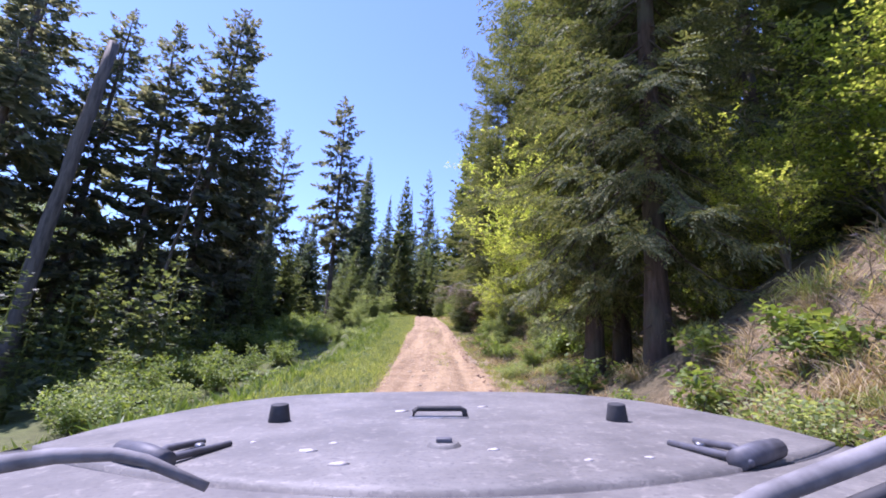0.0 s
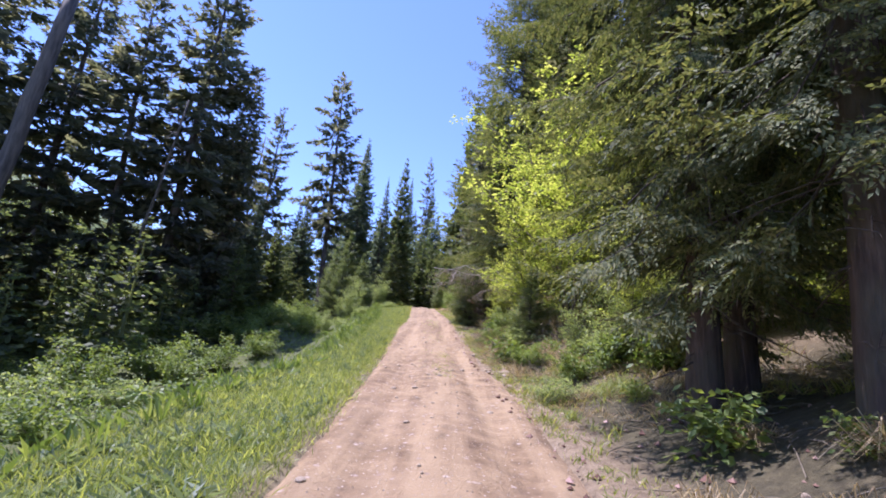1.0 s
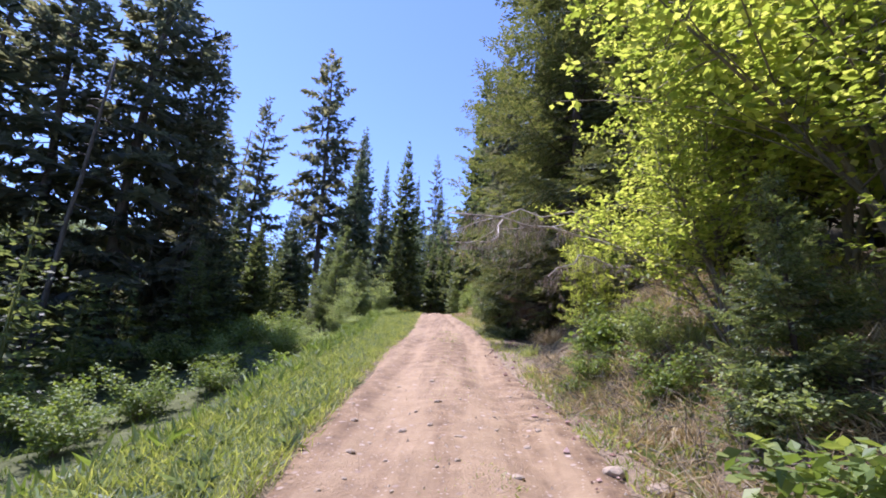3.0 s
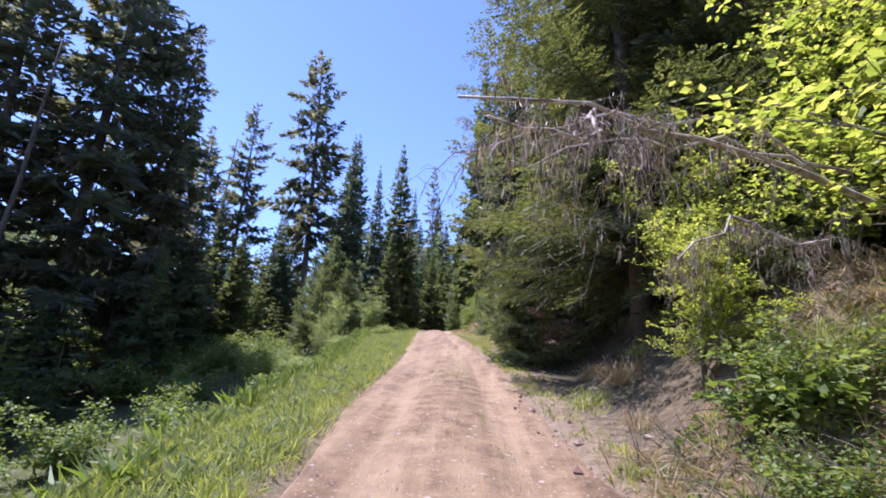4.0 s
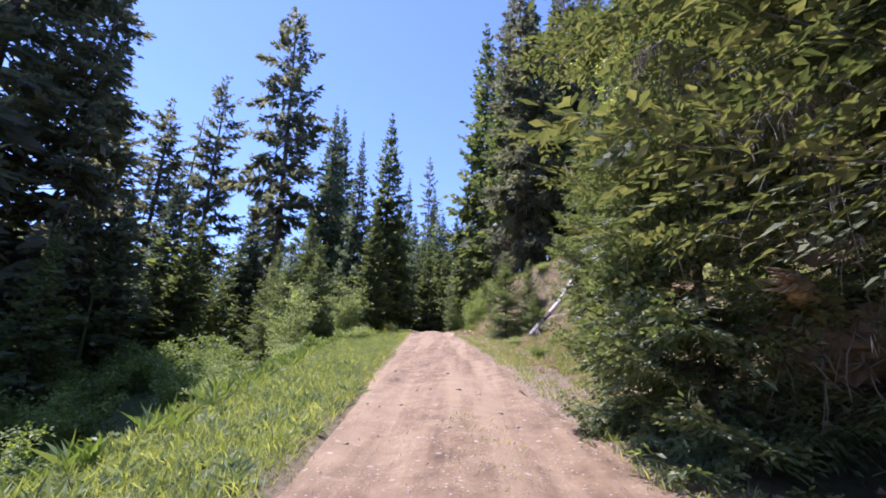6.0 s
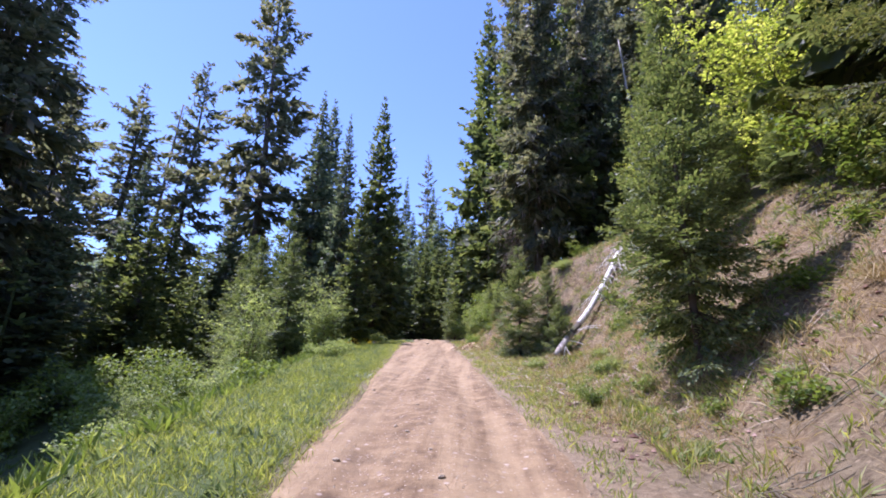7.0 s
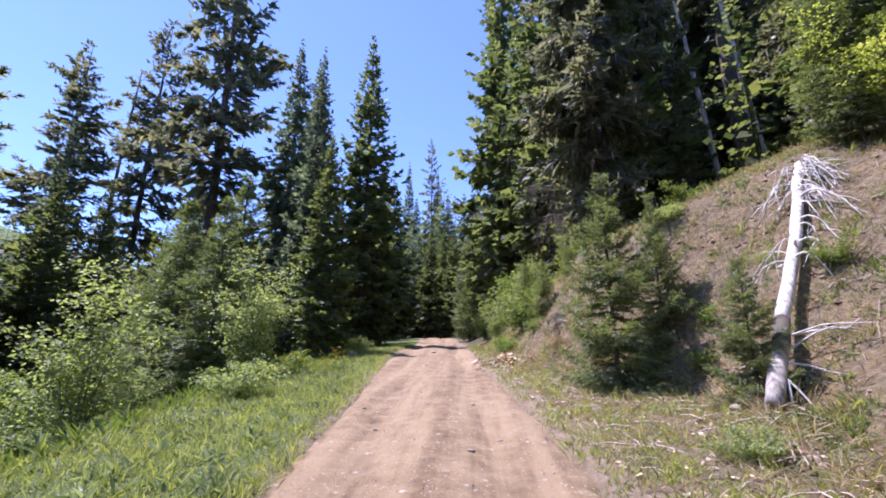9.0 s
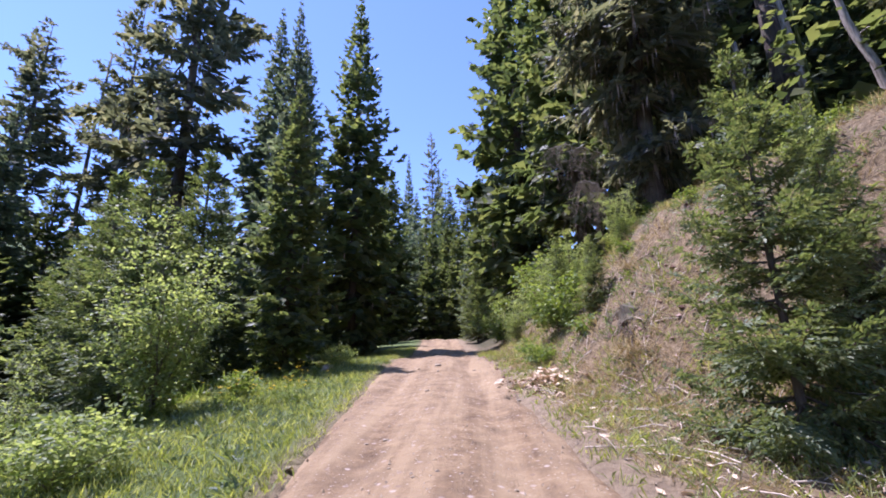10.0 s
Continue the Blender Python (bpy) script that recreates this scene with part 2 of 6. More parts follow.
class Tubes:
    """Collects tapered round limbs."""

    def __init__(self):
        self.v, self.f, self.n = [], [], 0

    def add(self, points, radii, sides=6, rough=0.0, rng=RNG, closed=True):
        p = np.asarray(points, float)
        r = np.asarray(radii, float)
        k = len(p)
        d = unit(np.gradient(p, axis=0))
        ref = np.where(np.abs(d[:, 2:3]) > 0.9, np.array([[1.0, 0, 0]]), np.array([[0, 0, 1.0]]))
        a = unit(np.cross(d, ref))
        b = np.cross(d, a)
        ang = np.linspace(0, 2 * np.pi, sides, endpoint=False)
        rr = r[:, None] * (1 + rough * (rng.random((k, sides)) - 0.5))
        ring = p[:, None, :] + rr[..., None] * (a[:, None, :] * np.cos(ang)[None, :, None] + b[:, None, :] * np.sin(ang)[None, :, None])
        self.v.append(ring.reshape(-1, 3))
        i = np.arange(k - 1)[:, None] * sides
        j = np.arange(sides)[None, :]
        jn = (j + 1) % sides
        self.f.append(self.n + np.stack([i + j, i + jn, i + sides + jn, i + sides + j], axis=-1).reshape(-1, 4))
        n = k * sides
        if closed:
            self.v.append(np.stack([p[0], p[-1]]))
            cap = [[n, (q + 1) % sides, q, q] for q in range(sides)] + [[n + 1, n - sides + q, n - sides + (q + 1) % sides, n - sides + q] for q in range(sides)]
            self.caps = getattr(self, "caps", [])
            self.caps.append(np.array(cap)[:, :3] + self.n)
            n += 2
        self.n += n

    def mesh(self, name, material):
        groups = [np.concatenate(self.f)]
        if hasattr(self, "caps"):
            groups.append(np.concatenate(self.caps))
        return mesh_from(name, np.concatenate(self.v), groups, material, smooth=True)


# ---- the lie of the land ----
ROAD_Y = np.array([-60, -20, 0, 11.5, 17, 26.5, 31.4, 37, 42.3, 48.4, 54.5, 62.5, 72, 80, 88, 96, 106, 130, 400], float)
ROAD_X = np.array([0.6, 0.5, 0.2, 0.1, -0.25, -0.95, -1.05, -1.45, -1.9, -2.4, -2.9, -3.5, -4.15, -4.75, -5.7, -7.2, -10.2, -20.0, -76.0])
LIE_Y = np.array([-300, -20, 0, 10.7, 18.4, 31, 45, 55, 59.5, 64, 68, 75, 85, 100, 110, 140, 400], float)
LIE_Z = np.array([-30, -2.4, 0.05, 1.0, 1.95, 3.8, 5.75, 7.05, 7.75, 7.72, 8.15, 8.95, 10.05, 11.0, 11.6, 13.2, 36.0])
TOE_Y = np.array([-60, 0, 20, 29.5, 30.6, 32.6, 34, 39, 43.5, 46.5, 50, 51.8, 53.5, 60, 120], float)
TOE_U = np.array([1.9, 1.9, 1.8, 1.8, 3.3, 3.3, 2.0, 3.0, 3.1, 4.1, 4.1, 3.3, 2.1, 2.1, 2.2])
SHOULDER_Y = np.array([0, 9, 14, 16, 22, 27, 32, 36, 42, 56, 80], float)
SHOULDER_W = np.array([1.6, 1.7, 1.7, 1.2, 1.0, 1.4, 1.5, 1.8, 2.3, 3.4, 4.4])
_fine = np.linspace(-300, 400, 1401)


def smooth_line(ys, vs, wide=9):
    line = np.interp(_fine, ys, vs)
    kernel = np.ones(wide) / wide
    pad = np.pad(line, wide // 2, mode="edge")
    return np.convolve(pad, kernel, mode="valid")


_RX, _RZ, _RT = smooth_line(ROAD_Y, ROAD_X), smooth_line(LIE_Y, LIE_Z), smooth_line(TOE_Y, TOE_U)


def road_x(y):
    return np.interp(y, _fine, _RX)


def road_z(y):
    return np.interp(y, _fine, _RZ)


def ripple(x, y, seed=0):
    """A cheap smooth noise of several waves."""
    s = np.zeros_like(x)
    for i, (fx, fy, ph, am) in enumerate(((0.31, 0.23, 0.4, 0.5), (0.77, -0.59, 1.9, 0.3), (1.63, 1.21, 4.1, 0.16), (2.9, -2.3, 2.2, 0.10), (4.7, 5.3, 0.9, 0.06))):
        s = s + am * np.sin(fx * x + fy * y + ph + seed * 1.7 * (i + 1))
    return s


def lie(x, y):
    """Height of the ground."""
    x, y = np.asarray(x, float), np.asarray(y, float)
    u = x - road_x(y)
    z = road_z(y)
    v = np.maximum(u - np.interp(y, _fine, _RT), 0.0)
    steep = np.interp(y, [0, 9, 12, 17, 19.5, 26, 28, 30.3, 31.3, 32.6, 34, 39, 50, 53, 56, 60, 75], [0.95, 0.9, 0.36, 0.40, 0.85, 0.85, 0.6, 1.0, 1.3, 1.3, 0.8, 0.95, 1.05, 1.5, 1.4, 0.85, 0.6])
    reach = np.interp(y, [0, 10, 13, 29.5, 31, 33, 34.5, 40, 50, 53.5, 57, 60], [4.2, 3.6, 2.4, 2.4, 2.0, 2.0, 2.8, 5.0, 4.4, 2.6, 2.6, 4.5])
    up = steep * (np.minimum(v, reach) - 0.35 * (1 - np.exp(-v / 0.35))) + np.interp(y, [0, 34, 42], [0.20, 0.24, 0.44]) * np.clip(v - reach, 0, 25) + 0.30 * np.clip(v - 30.0, 0, 160)
    w = np.maximum(-u - 1.5, 0.0)
    open_shoulder = np.interp(y, SHOULDER_Y, SHOULDER_W)
    s = np.maximum(w - open_shoulder, 0.0)
    foot = np.interp(y, [0, 38, 46, 56], [6.0, 6.0, 5.5, 5.0])
    down = 0.06 * np.minimum(w, open_shoulder) + np.interp(y, [0, 36, 41, 46, 56, 70, 80], [0.72, 0.78, 0.74, 0.66, 0.5, 0.3, 0.2]) * (np.minimum(s, foot) - 0.3 * (1 - np.exp(-s / 0.3))) + 0.14 * np.clip(s - foot, 0, 30) - 0.40 * np.clip(s - 75.0, 0, 260)
    bumps = ripple(x, y) * (0.22 * np.minimum(v, 2.5) / 2.5 + 0.20 * np.minimum(s, 3.0) / 3.0 + 0.04 * np.minimum(w, 1.0))
    along = np.clip(((x - 1.6) * 3.4 + (y - 47.1) * 3.5) / 23.8, 0.0, 1.0)
    mound = 0.30 * np.exp(-((x - 1.6 - 3.4 * along) ** 2 + (y - 47.1 - 3.5 * along) ** 2) / 0.6)
    return z + up - down + bumps + mound


def at_ground(x, y, sink=0.0):
    return (x, y, float(lie(x, y)) - sink)


# ---- ground and road ----
def steps(*spans):
    out = []
    for a, b, n in spans:
        out.extend(np.linspace(a, b, n, endpoint=False))
    return np.array(out + [spans[-1][1]])


def sheet(us, ys, height, material, name, lift=0.0):
    yy, uu = np.meshgrid(ys, us, indexing="ij")
    xx = uu + road_x(yy)
    zz = height(xx, yy, uu) + lift
    v = np.stack([xx, yy, zz], axis=-1).reshape(-1, 3)
    r, c = len(ys), len(us)
    i = np.arange(r - 1)[:, None] * c + np.arange(c - 1)[None, :]
    f = np.stack([i, i + 1, i + c + 1, i + c], axis=-1).reshape(-1, 4)
    return mesh_from(name, v, f, material, smooth=True), uu.ravel(), yy.ravel()


def ground_height(x, y, u):
    dip = np.where(np.abs(u) < 1.35, 0.10, 0.0)
    return lie(x, y) - dip


us = steps((-700, -120, 24), (-120, -30, 36), (-30, -9, 36), (-9, 9, 76), (9, 40, 40), (40, 140, 26), (140, 700, 18))
ys = steps((-250, -30, 22), (-30, -4, 40), (-4, 76, 210), (76, 130, 40), (130, 700, 40))
me, gu, gy = sheet(us, ys, ground_height, M_GROUND, "ground")
zone = me.color_attributes.new("zone", "FLOAT_COLOR", "POINT")
toe = np.interp(gy, _fine, _RT)
bare = np.clip((gu - 1.0) / 0.4, 0, 1) * np.clip((16.0 - gu) / 7.0, 0, 1) + (np.abs(gu) < 1.8)
bare = np.clip(bare, 0, 1) * np.clip((72.0 - gy) / 8.0, 0, 1)
wooded = np.interp(gy, [7.0, 9.0, 14.0, 16.0, 25.0, 27.0, 33.5, 35.5], [0, 1, 1, 0.35, 0.35, 1, 1, 0])
bare = bare * (1 - 0.95 * wooded * np.clip((gu - 1.5) / 0.5, 0, 1))
rim = 1.5 + np.interp(gy, SHOULDER_Y, SHOULDER_W)
green = np.clip((-gu - 1.25) / 0.35, 0, 1) * np.clip((rim + 1.2 + gu) / 1.4, 0, 1) * 0.9
dusty = np.clip((np.where(gu > 0, 2.3, 1.7) - np.abs(gu)) / 0.7, 0, 1)
green = np.maximum(green, 0.45 * np.clip((-gu - rim) / 1.0, 0, 1))
green = np.maximum(green, 0.85 * np.clip((np.abs(gu) - 30.0) / 15.0, 0, 1))
cols = np.stack([bare, green, dusty, np.ones_like(bare)], axis=-1)
zone.data.foreach_set("color", cols.astype(np.float32).ravel())
tagged(part("ground", me), "forest ground of brown soil, needle litter and grass", "ground", kind="structure")


def road_height(x, y, u):
    rut = -0.05 * np.exp(-((np.abs(u + 0.02) - 0.72) / 0.22) ** 2)
    crown = 0.035 * np.exp(-(u / 0.4) ** 2) + 0.018 * ripple(9.0 * x, 7.0 * y, 2) * np.interp(y, [0, 12, 15, 21, 24], [0.5, 0.5, 1.5, 1.5, 0.5])
    edge = -0.10 * np.clip((np.abs(u) - 1.25) / 0.2, 0, 1)
    return road_z(y) + rut + crown + edge + 0.012 * ripple(3.1 * x, 2.7 * y, 3)


edge_us = np.linspace(-1.5, 1.5, 31)
me, ru, ry_ = sheet(edge_us, steps((-40, -2, 40), (-2, 76, 330), (76, 150, 90)), road_height, M_ROAD, "road")
co = np.empty(len(me.vertices) * 3, dtype=np.float32)
me.vertices.foreach_get("co", co)
co = co.reshape(-1, 3)
co[:, 0] += np.where(np.abs(ru) > 1.2, 1, 0) * 0.14 * ripple(1.9 * ry_, 0.7 * ry_ + 3 * np.sign(ru), 5)
me.vertices.foreach_set("co", co.ravel())
me.update()
tagged(part("road", me), "reddish-tan dirt road with worn wheel ruts", "road", kind="structure")


# ---- trees ----
def fir_crown(rng, height, radius, base, whorls, per, twigs, tilt_low, tilt_top, ragged, lobes=1, moss=0.0, width=0.30, power=0.8, miss=0.0):
    """Boughs in whorls; each is a spray of flat twigs. Returns leaf blades, lichen blades and limb tubes."""
    leaf, hang, limb = Blades(), Blades(), Tubes()
    for w in range(whorls):
        f = (w + rng.random() * 0.8) / whorls
        h = base + (height - base) * (f ** 0.92)
        full = radius * max(1 - f, 0.0) ** power
        full *= min(1.0, 0.55 + 2.2 * f)
        n = max(3, int(per * (0.65 + 0.35 * (1 - f)) + 0.5))
        turn = rng.random() * 6.28
        for b in range(n):
            az = turn + 6.283 * b / n + rng.normal(0, 0.22)
            if rng.random() < miss:
                continue
            length = max(0.22, full * (1 - ragged + ragged * 1.6 * rng.random()))
            tilt = radians(tilt_low + (tilt_top - tilt_low) * f + rng.normal(0, 7))
            out = np.array([math.cos(az), math.sin(az), 0.0])
            z0 = np.array([0, 0, h + rng.normal(0, 0.12)])
            s = np.linspace(0, 1, 6)
            bend = 0.16 * length
            axis = z0 + out * (s * length * math.cos(tilt))[:, None]
            axis[:, 2] += s * length * math.sin(tilt) - bend * np.sin(s * np.pi * 0.9) * (1 - f)
            if length > 0.9:
                limb.add(axis[:5:2], np.linspace(0.012 * length + 0.012, 0.006, 3), 3, closed=False)
            count = max(5, int(twigs * (0.35 + 0.65 * length / max(radius, 0.1))))
            t = 0.12 + 0.88 * np.sort(rng.random(count)) ** 0.8
            px = np.stack([np.interp(t, s, axis[:, i]) for i in range(3)], axis=1)
            fwd = unit(np.array([np.interp(np.minimum(t + 0.05, 1), s, axis[:, i]) - np.interp(np.maximum(t - 0.05, 0), s, axis[:, i]) for i in range(3)]).T)
            side = unit(np.cross(fwd, np.array([0, 0, 1.0])))
            sgn = np.where(np.arange(count) % 2 == 0, 1.0, -1.0)[:, None]
            open_ = np.radians(rng.normal(52, 14, count))[:, None] * np.clip((1.04 - t) * 4, 0.05, 1)[:, None]
            d = fwd * np.cos(open_) + side * sgn * np.sin(open_)
            d[:, 2] += rng.normal(-0.06, 0.16, count)
            d = unit(d)
            tl = (0.10 * length + 0.16) + 0.30 * length * (1 - t) * (0.5 + rng.random(count))
            tl = np.minimum(tl, 0.30 * radius + 0.25) * (0.7 + 0.6 * rng.random(count))
            flat = unit(np.cross(d, np.cross(side * sgn, d) + rng.normal(0, 0.35, (count, 3))))
            leaf.add(px, d * tl[:, None], flat, width * tl + 0.03, 0.10 * tl)
            for q in range(lobes):
                at = 0.25 + 0.6 * (q + rng.random(count)) / lobes
                sg = np.where((np.arange(count) + q) % 2 == 0, 1.0, -1.0)[:, None]
                dd = unit(d * 0.62 + flat * sg * 0.78 + rng.normal(0, 0.14, (count, 3)))
                ll = tl * (0.62 - 0.38 * at) * (0.8 + 0.5 * rng.random(count))
                fl = unit(np.cross(dd, np.cross(flat, dd) + rng.normal(0, 0.4, (count, 3))))
                leaf.add(px + d * (tl * at)[:, None], dd * ll[:, None], fl, width * ll + 0.025, 0.08 * ll)
            if moss and rng.random() < moss:
                k = max(4, int(count * 0.6))
                pick = rng.integers(0, count, k)
                fall = np.zeros((k, 3))
                fall[:, 2] = -(0.18 + 0.45 * rng.random(k)) * min(1.5, 0.5 + 0.25 * radius)
                fall[:, :2] = rng.normal(0, 0.05, (k, 2))
                hang.add(px[pick], fall, unit(rng.normal(0, 1, (k, 3)) * np.array([1, 1, 0.1])), 0.025 + 0.035 * rng.random(k))
    return leaf, hang, limb


def spray_crown(rng, height, radius, base, whorls, per, tilt_low, tilt_top, ragged, power, miss, moss, pitch, shoot, wide, clear, low):
    """Boughs in whorls; each is a flat plume of side branchlets set with short overlapping shoots."""
    leaf, hang, limb = Blades(), Blades(), Tubes()
    q = np.linspace(0, 1, 8)
    for w in range(whorls):
        f = (w + 0.8 * rng.random()) / whorls
        h = base + (height - base) * f ** 0.95
        full = radius * max(1 - f, 0.0) ** power * min(1.0, low + 2.0 * f)
        n = max(3, int(per * (0.6 + 0.4 * (1 - f)) + 0.5))
        turn = rng.random() * 6.28
        coarse = 1.0 if h < 0.36 * height or height < 12.0 else 1.7
        for b in range(n):
            az = turn + 6.283 * b / n + rng.normal(0, 0.25)
            if rng.random() < miss:
                continue
            length = max(0.18, full * (1 - ragged + 1.5 * ragged * rng.random()))
            tilt = radians(tilt_low + (tilt_top - tilt_low) * f + rng.normal(0, 8))
            out = np.array([math.cos(az), math.sin(az), 0.0])
            across = np.array([-out[1], out[0], 0.0])
            axis = np.array([0, 0, h + rng.normal(0, 0.1)]) + out * (q * length * math.cos(tilt))[:, None] + across * (rng.normal(0, 0.10) * length * q ** 2)[:, None]
            axis[:, 2] += q * length * math.sin(tilt) - 0.17 * length * np.sin(q * 2.6) * (1 - f) + 0.05 * length * q ** 3
            limb.add(axis[:7:2], np.linspace(0.006 * length + 0.006, 0.003, 4), 4, closed=False)
            step = pitch * coarse
            k = max(3, int(length * (1 - clear) / step))
            t = np.repeat(clear + (1 - clear) * (np.arange(k) + 0.7 * rng.random(k)) / k, 2)
            sgn = np.tile([1.0, -1.0], k)
            p = np.stack([np.interp(t, q, axis[:, i]) for i in range(3)], axis=1)
            fwd = unit(np.stack([np.interp(np.minimum(t + 0.06, 1), q, axis[:, i]) - np.interp(np.maximum(t - 0.06, 0), q, axis[:, i]) for i in range(3)], axis=1))
            side = unit(np.cross(fwd, np.array([0, 0, 1.0])))
            size = (0.9 * shoot + 0.40 * length * (1.0 - t) ** 0.8 * np.minimum(1.0, 0.35 + 2.0 * (t - clear))) * (0.65 + 0.6 * rng.random(2 * k))
            size = np.minimum(size, 6.0 * shoot)
            op = np.radians(rng.normal(52, 9, 2 * k))
            d = unit(fwd * np.cos(op)[:, None] + side * (sgn * np.sin(op))[:, None] + np.array([0, 0, 1.0]) * rng.normal(-0.10, 0.13, 2 * k)[:, None])
            up = unit(np.cross(side * sgn[:, None], d) * sgn[:, None] + rng.normal(0, 0.22, (2 * k, 3)))
            up *= np.sign(up[:, 2:3] + 1e-6)
            m = np.maximum(2, (size / (0.55 * shoot * coarse)).astype(int))
            i = np.repeat(np.arange(2 * k), m)
            g = (np.arange(len(i)) - np.repeat(np.cumsum(m) - m, m) + 0.6 * rng.random(len(i))) / m[i]
            at = p[i] + d[i] * (g * size[i])[:, None]
            at[:, 2] -= 0.16 * size[i] * g ** 2
            flat = np.cross(up[i], d[i])
            for sg in (1.0, -1.0):
                a = np.radians(rng.normal(42, 10, len(i)))
                way = unit(d[i] * np.cos(a)[:, None] + flat * (sg * np.sin(a))[:, None] + rng.normal(0, 0.10, (len(i), 3)))
                ln = shoot * coarse * (0.65 + 0.6 * rng.random(len(i))) * (1.12 - 0.35 * g)
                leaf.add(at, way * ln[:, None], unit(np.cross(up[i] + rng.normal(0, 0.28, (len(i), 3)), way)), wide * coarse * (0.75 + 0.5 * rng.random(len(i))), 0.10 * ln, 0.55)
            tip = p + d * size[:, None]
            tip[:, 2] -= 0.16 * size
            leaf.add(tip, d * (0.9 * shoot * coarse), unit(np.cross(up, d)), wide * coarse, 0.02, 0.5)
            leaf.add(axis[-1:], fwd[-1:] * 1.1 * shoot, side[-1:], wide, 0.0, 0.5)
            if moss and rng.random() < moss:
                c = max(4, int(9 * length))
                pick = rng.integers(0, len(at), c)
                fall = np.stack([rng.normal(0, 0.02, c), rng.normal(0, 0.02, c), -0.06 - 0.20 * rng.random(c)], axis=1)
                hang.add(at[pick], fall, unit(rng.normal(0, 1, (c, 3)) * np.array([1, 1, 0.1])), 0.006 + 0.010 * rng.random(c))
    return leaf, hang, limb


def conifer(name, label, seed, height, radius, base, whorls, per, twigs, leaf_mat, girth, tilt_low=-16, tilt_top=38, ragged=0.35, lobes=1, moss=0.0, dead=0, width=0.30, power=0.8, bend=0.0, miss=0.0, spray=None, category="tree"):
    """A conifer on its own base at the origin, made of a trunk with limbs and a crown."""
    rng = np.random.default_rng(seed)
    if spray:
        leaf, hang, limb = spray_crown(rng, height, radius, base, whorls, per, tilt_low, tilt_top, ragged, power, miss, moss, *spray)
    else:
        leaf, hang, limb = fir_crown(rng, height, radius, base, whorls, per, twigs, tilt_low, tilt_top, ragged, lobes, moss, width, power, miss)
    k = 12
    s = np.linspace(0, 1, k)
    spine = np.stack([bend * np.sin(2.2 * s), 0.5 * bend * np.sin(3.1 * s), height * s - 0.6 * (1 - s)], axis=1)
    spine[:, :2] *= 0.4
    radii = girth * (1 - s) ** 0.8 + 0.015
    radii[0] *= 1.35
    limb.add(spine, radii, 10, 0.12, rng)
    for i in range(dead):
        h = base * (0.25 + 0.75 * rng.random())
        az, ln = rng.random() * 6.28, 0.5 + 1.9 * rng.random()
        o = np.array([math.cos(az), math.sin(az), 0])
        q = np.linspace(0, 1, 4)[:, None]
        pts = np.array([0, 0, h]) + o * q * ln + np.array([0, 0, 1.0]) * (-0.25 * ln * q ** 1.5)
        limb.add(pts, [0.018, 0.013, 0.008, 0.003], 4, closed=False)
        for j in range(5):
            g = pts[1] + (pts[3] - pts[1]) * rng.random()
            e = rng.normal(0, 0.16, 3) * ln + np.array([0, 0, -0.10 * ln])
            limb.add(np.stack([g, g + 0.6 * e, g + e + np.array([0, 0, -0.05])]), [0.006, 0.004, 0.0015], 3, closed=False)
    thing = new(name)
    part("trunk", limb.mesh(name + "_trunk", M_BARK), thing)
    part("crown", leaf.mesh(name + "_crown", leaf_mat), thing)
    if hang.n:
        tagged(part("lichen", hang.mesh(name + "_lichen", M_MOSS), thing), "grey-green hanging lichen", kind="stuff")
    return tagged(thing, label, category)


def set_at(ob, x, y, turn=0.0, scale=(1, 1, 1), lean=(0, 0), sink=0.15):
    s = scale if isinstance(scale, tuple) else (scale,) * 3
    ob.matrix_basis = pose(*at_ground(x, y, sink), lean[0], lean[1], turn) @ Matrix.Diagonal((*s, 1))
    return ob


def copy_at(ob, x, y, turn=0.0, scale=(1, 1, 1), lean=(0, 0), sink=0.15):
    s = scale if isinstance(scale, tuple) else (scale,) * 3
    was = ob.matrix_basis.copy()
    ob.matrix_basis = Matrix.Identity(4)
    c = copy_thing(ob, Matrix.Identity(4))
    ob.matrix_basis = was
    return set_at(c, x, y, turn, s, lean, sink)


class Stand:
    """One kind of tree: the first is the model, further ones are copies. Heights are in metres above its ground."""

    def __init__(self, model, height, group):
        self.model, self.height, self.group, self.used = model, height, group, False
        tagged(model, group=group)

    def put(self, x, y, top, wide=1.0, turn=0.0, lean=(0, 0), label=""):
        k = (top - float(lie(x, y))) / self.height
        s = (wide * k, wide * k, k)
        if self.used:
            ob = copy_at(self.model, x, y, turn, s, lean)
        else:
            self.used, ob = True, set_at(self.model, x, y, turn, s, lean)
        if label:
            tagged(ob, label)
        return ob


old_tall = Stand(conifer("pine_tree", "tall old conifer with a ragged open crown", 11, 36, 5.0, 10.0, 32, 5, 36, M_PINE, 0.42, -16, 30, 0.7, 2, 0.15, 18, 0.36, 0.5, 0.8, miss=0.2), 36, "old conifers")
old_dense = Stand(conifer("pine_tree", "old conifer with heavy dark drooping boughs", 12, 34, 5.8, 2.0, 46, 6, 34, M_PINE, 0.45, -24, 30, 0.6, 2, 0.3, 16, 0.34, 0.5, 0.5, miss=0.18), 34, "old conifers")
clumpy = Stand(conifer("pine_tree", "old conifer with clumped boughs and gaps of sky", 19, 32, 5.4, 4.0, 36, 6, 36, M_PINE, 0.40, -14, 34, 0.66, 2, 0.1, 16, 0.34, 0.48, 0.7, miss=0.24), 32, "old conifers")
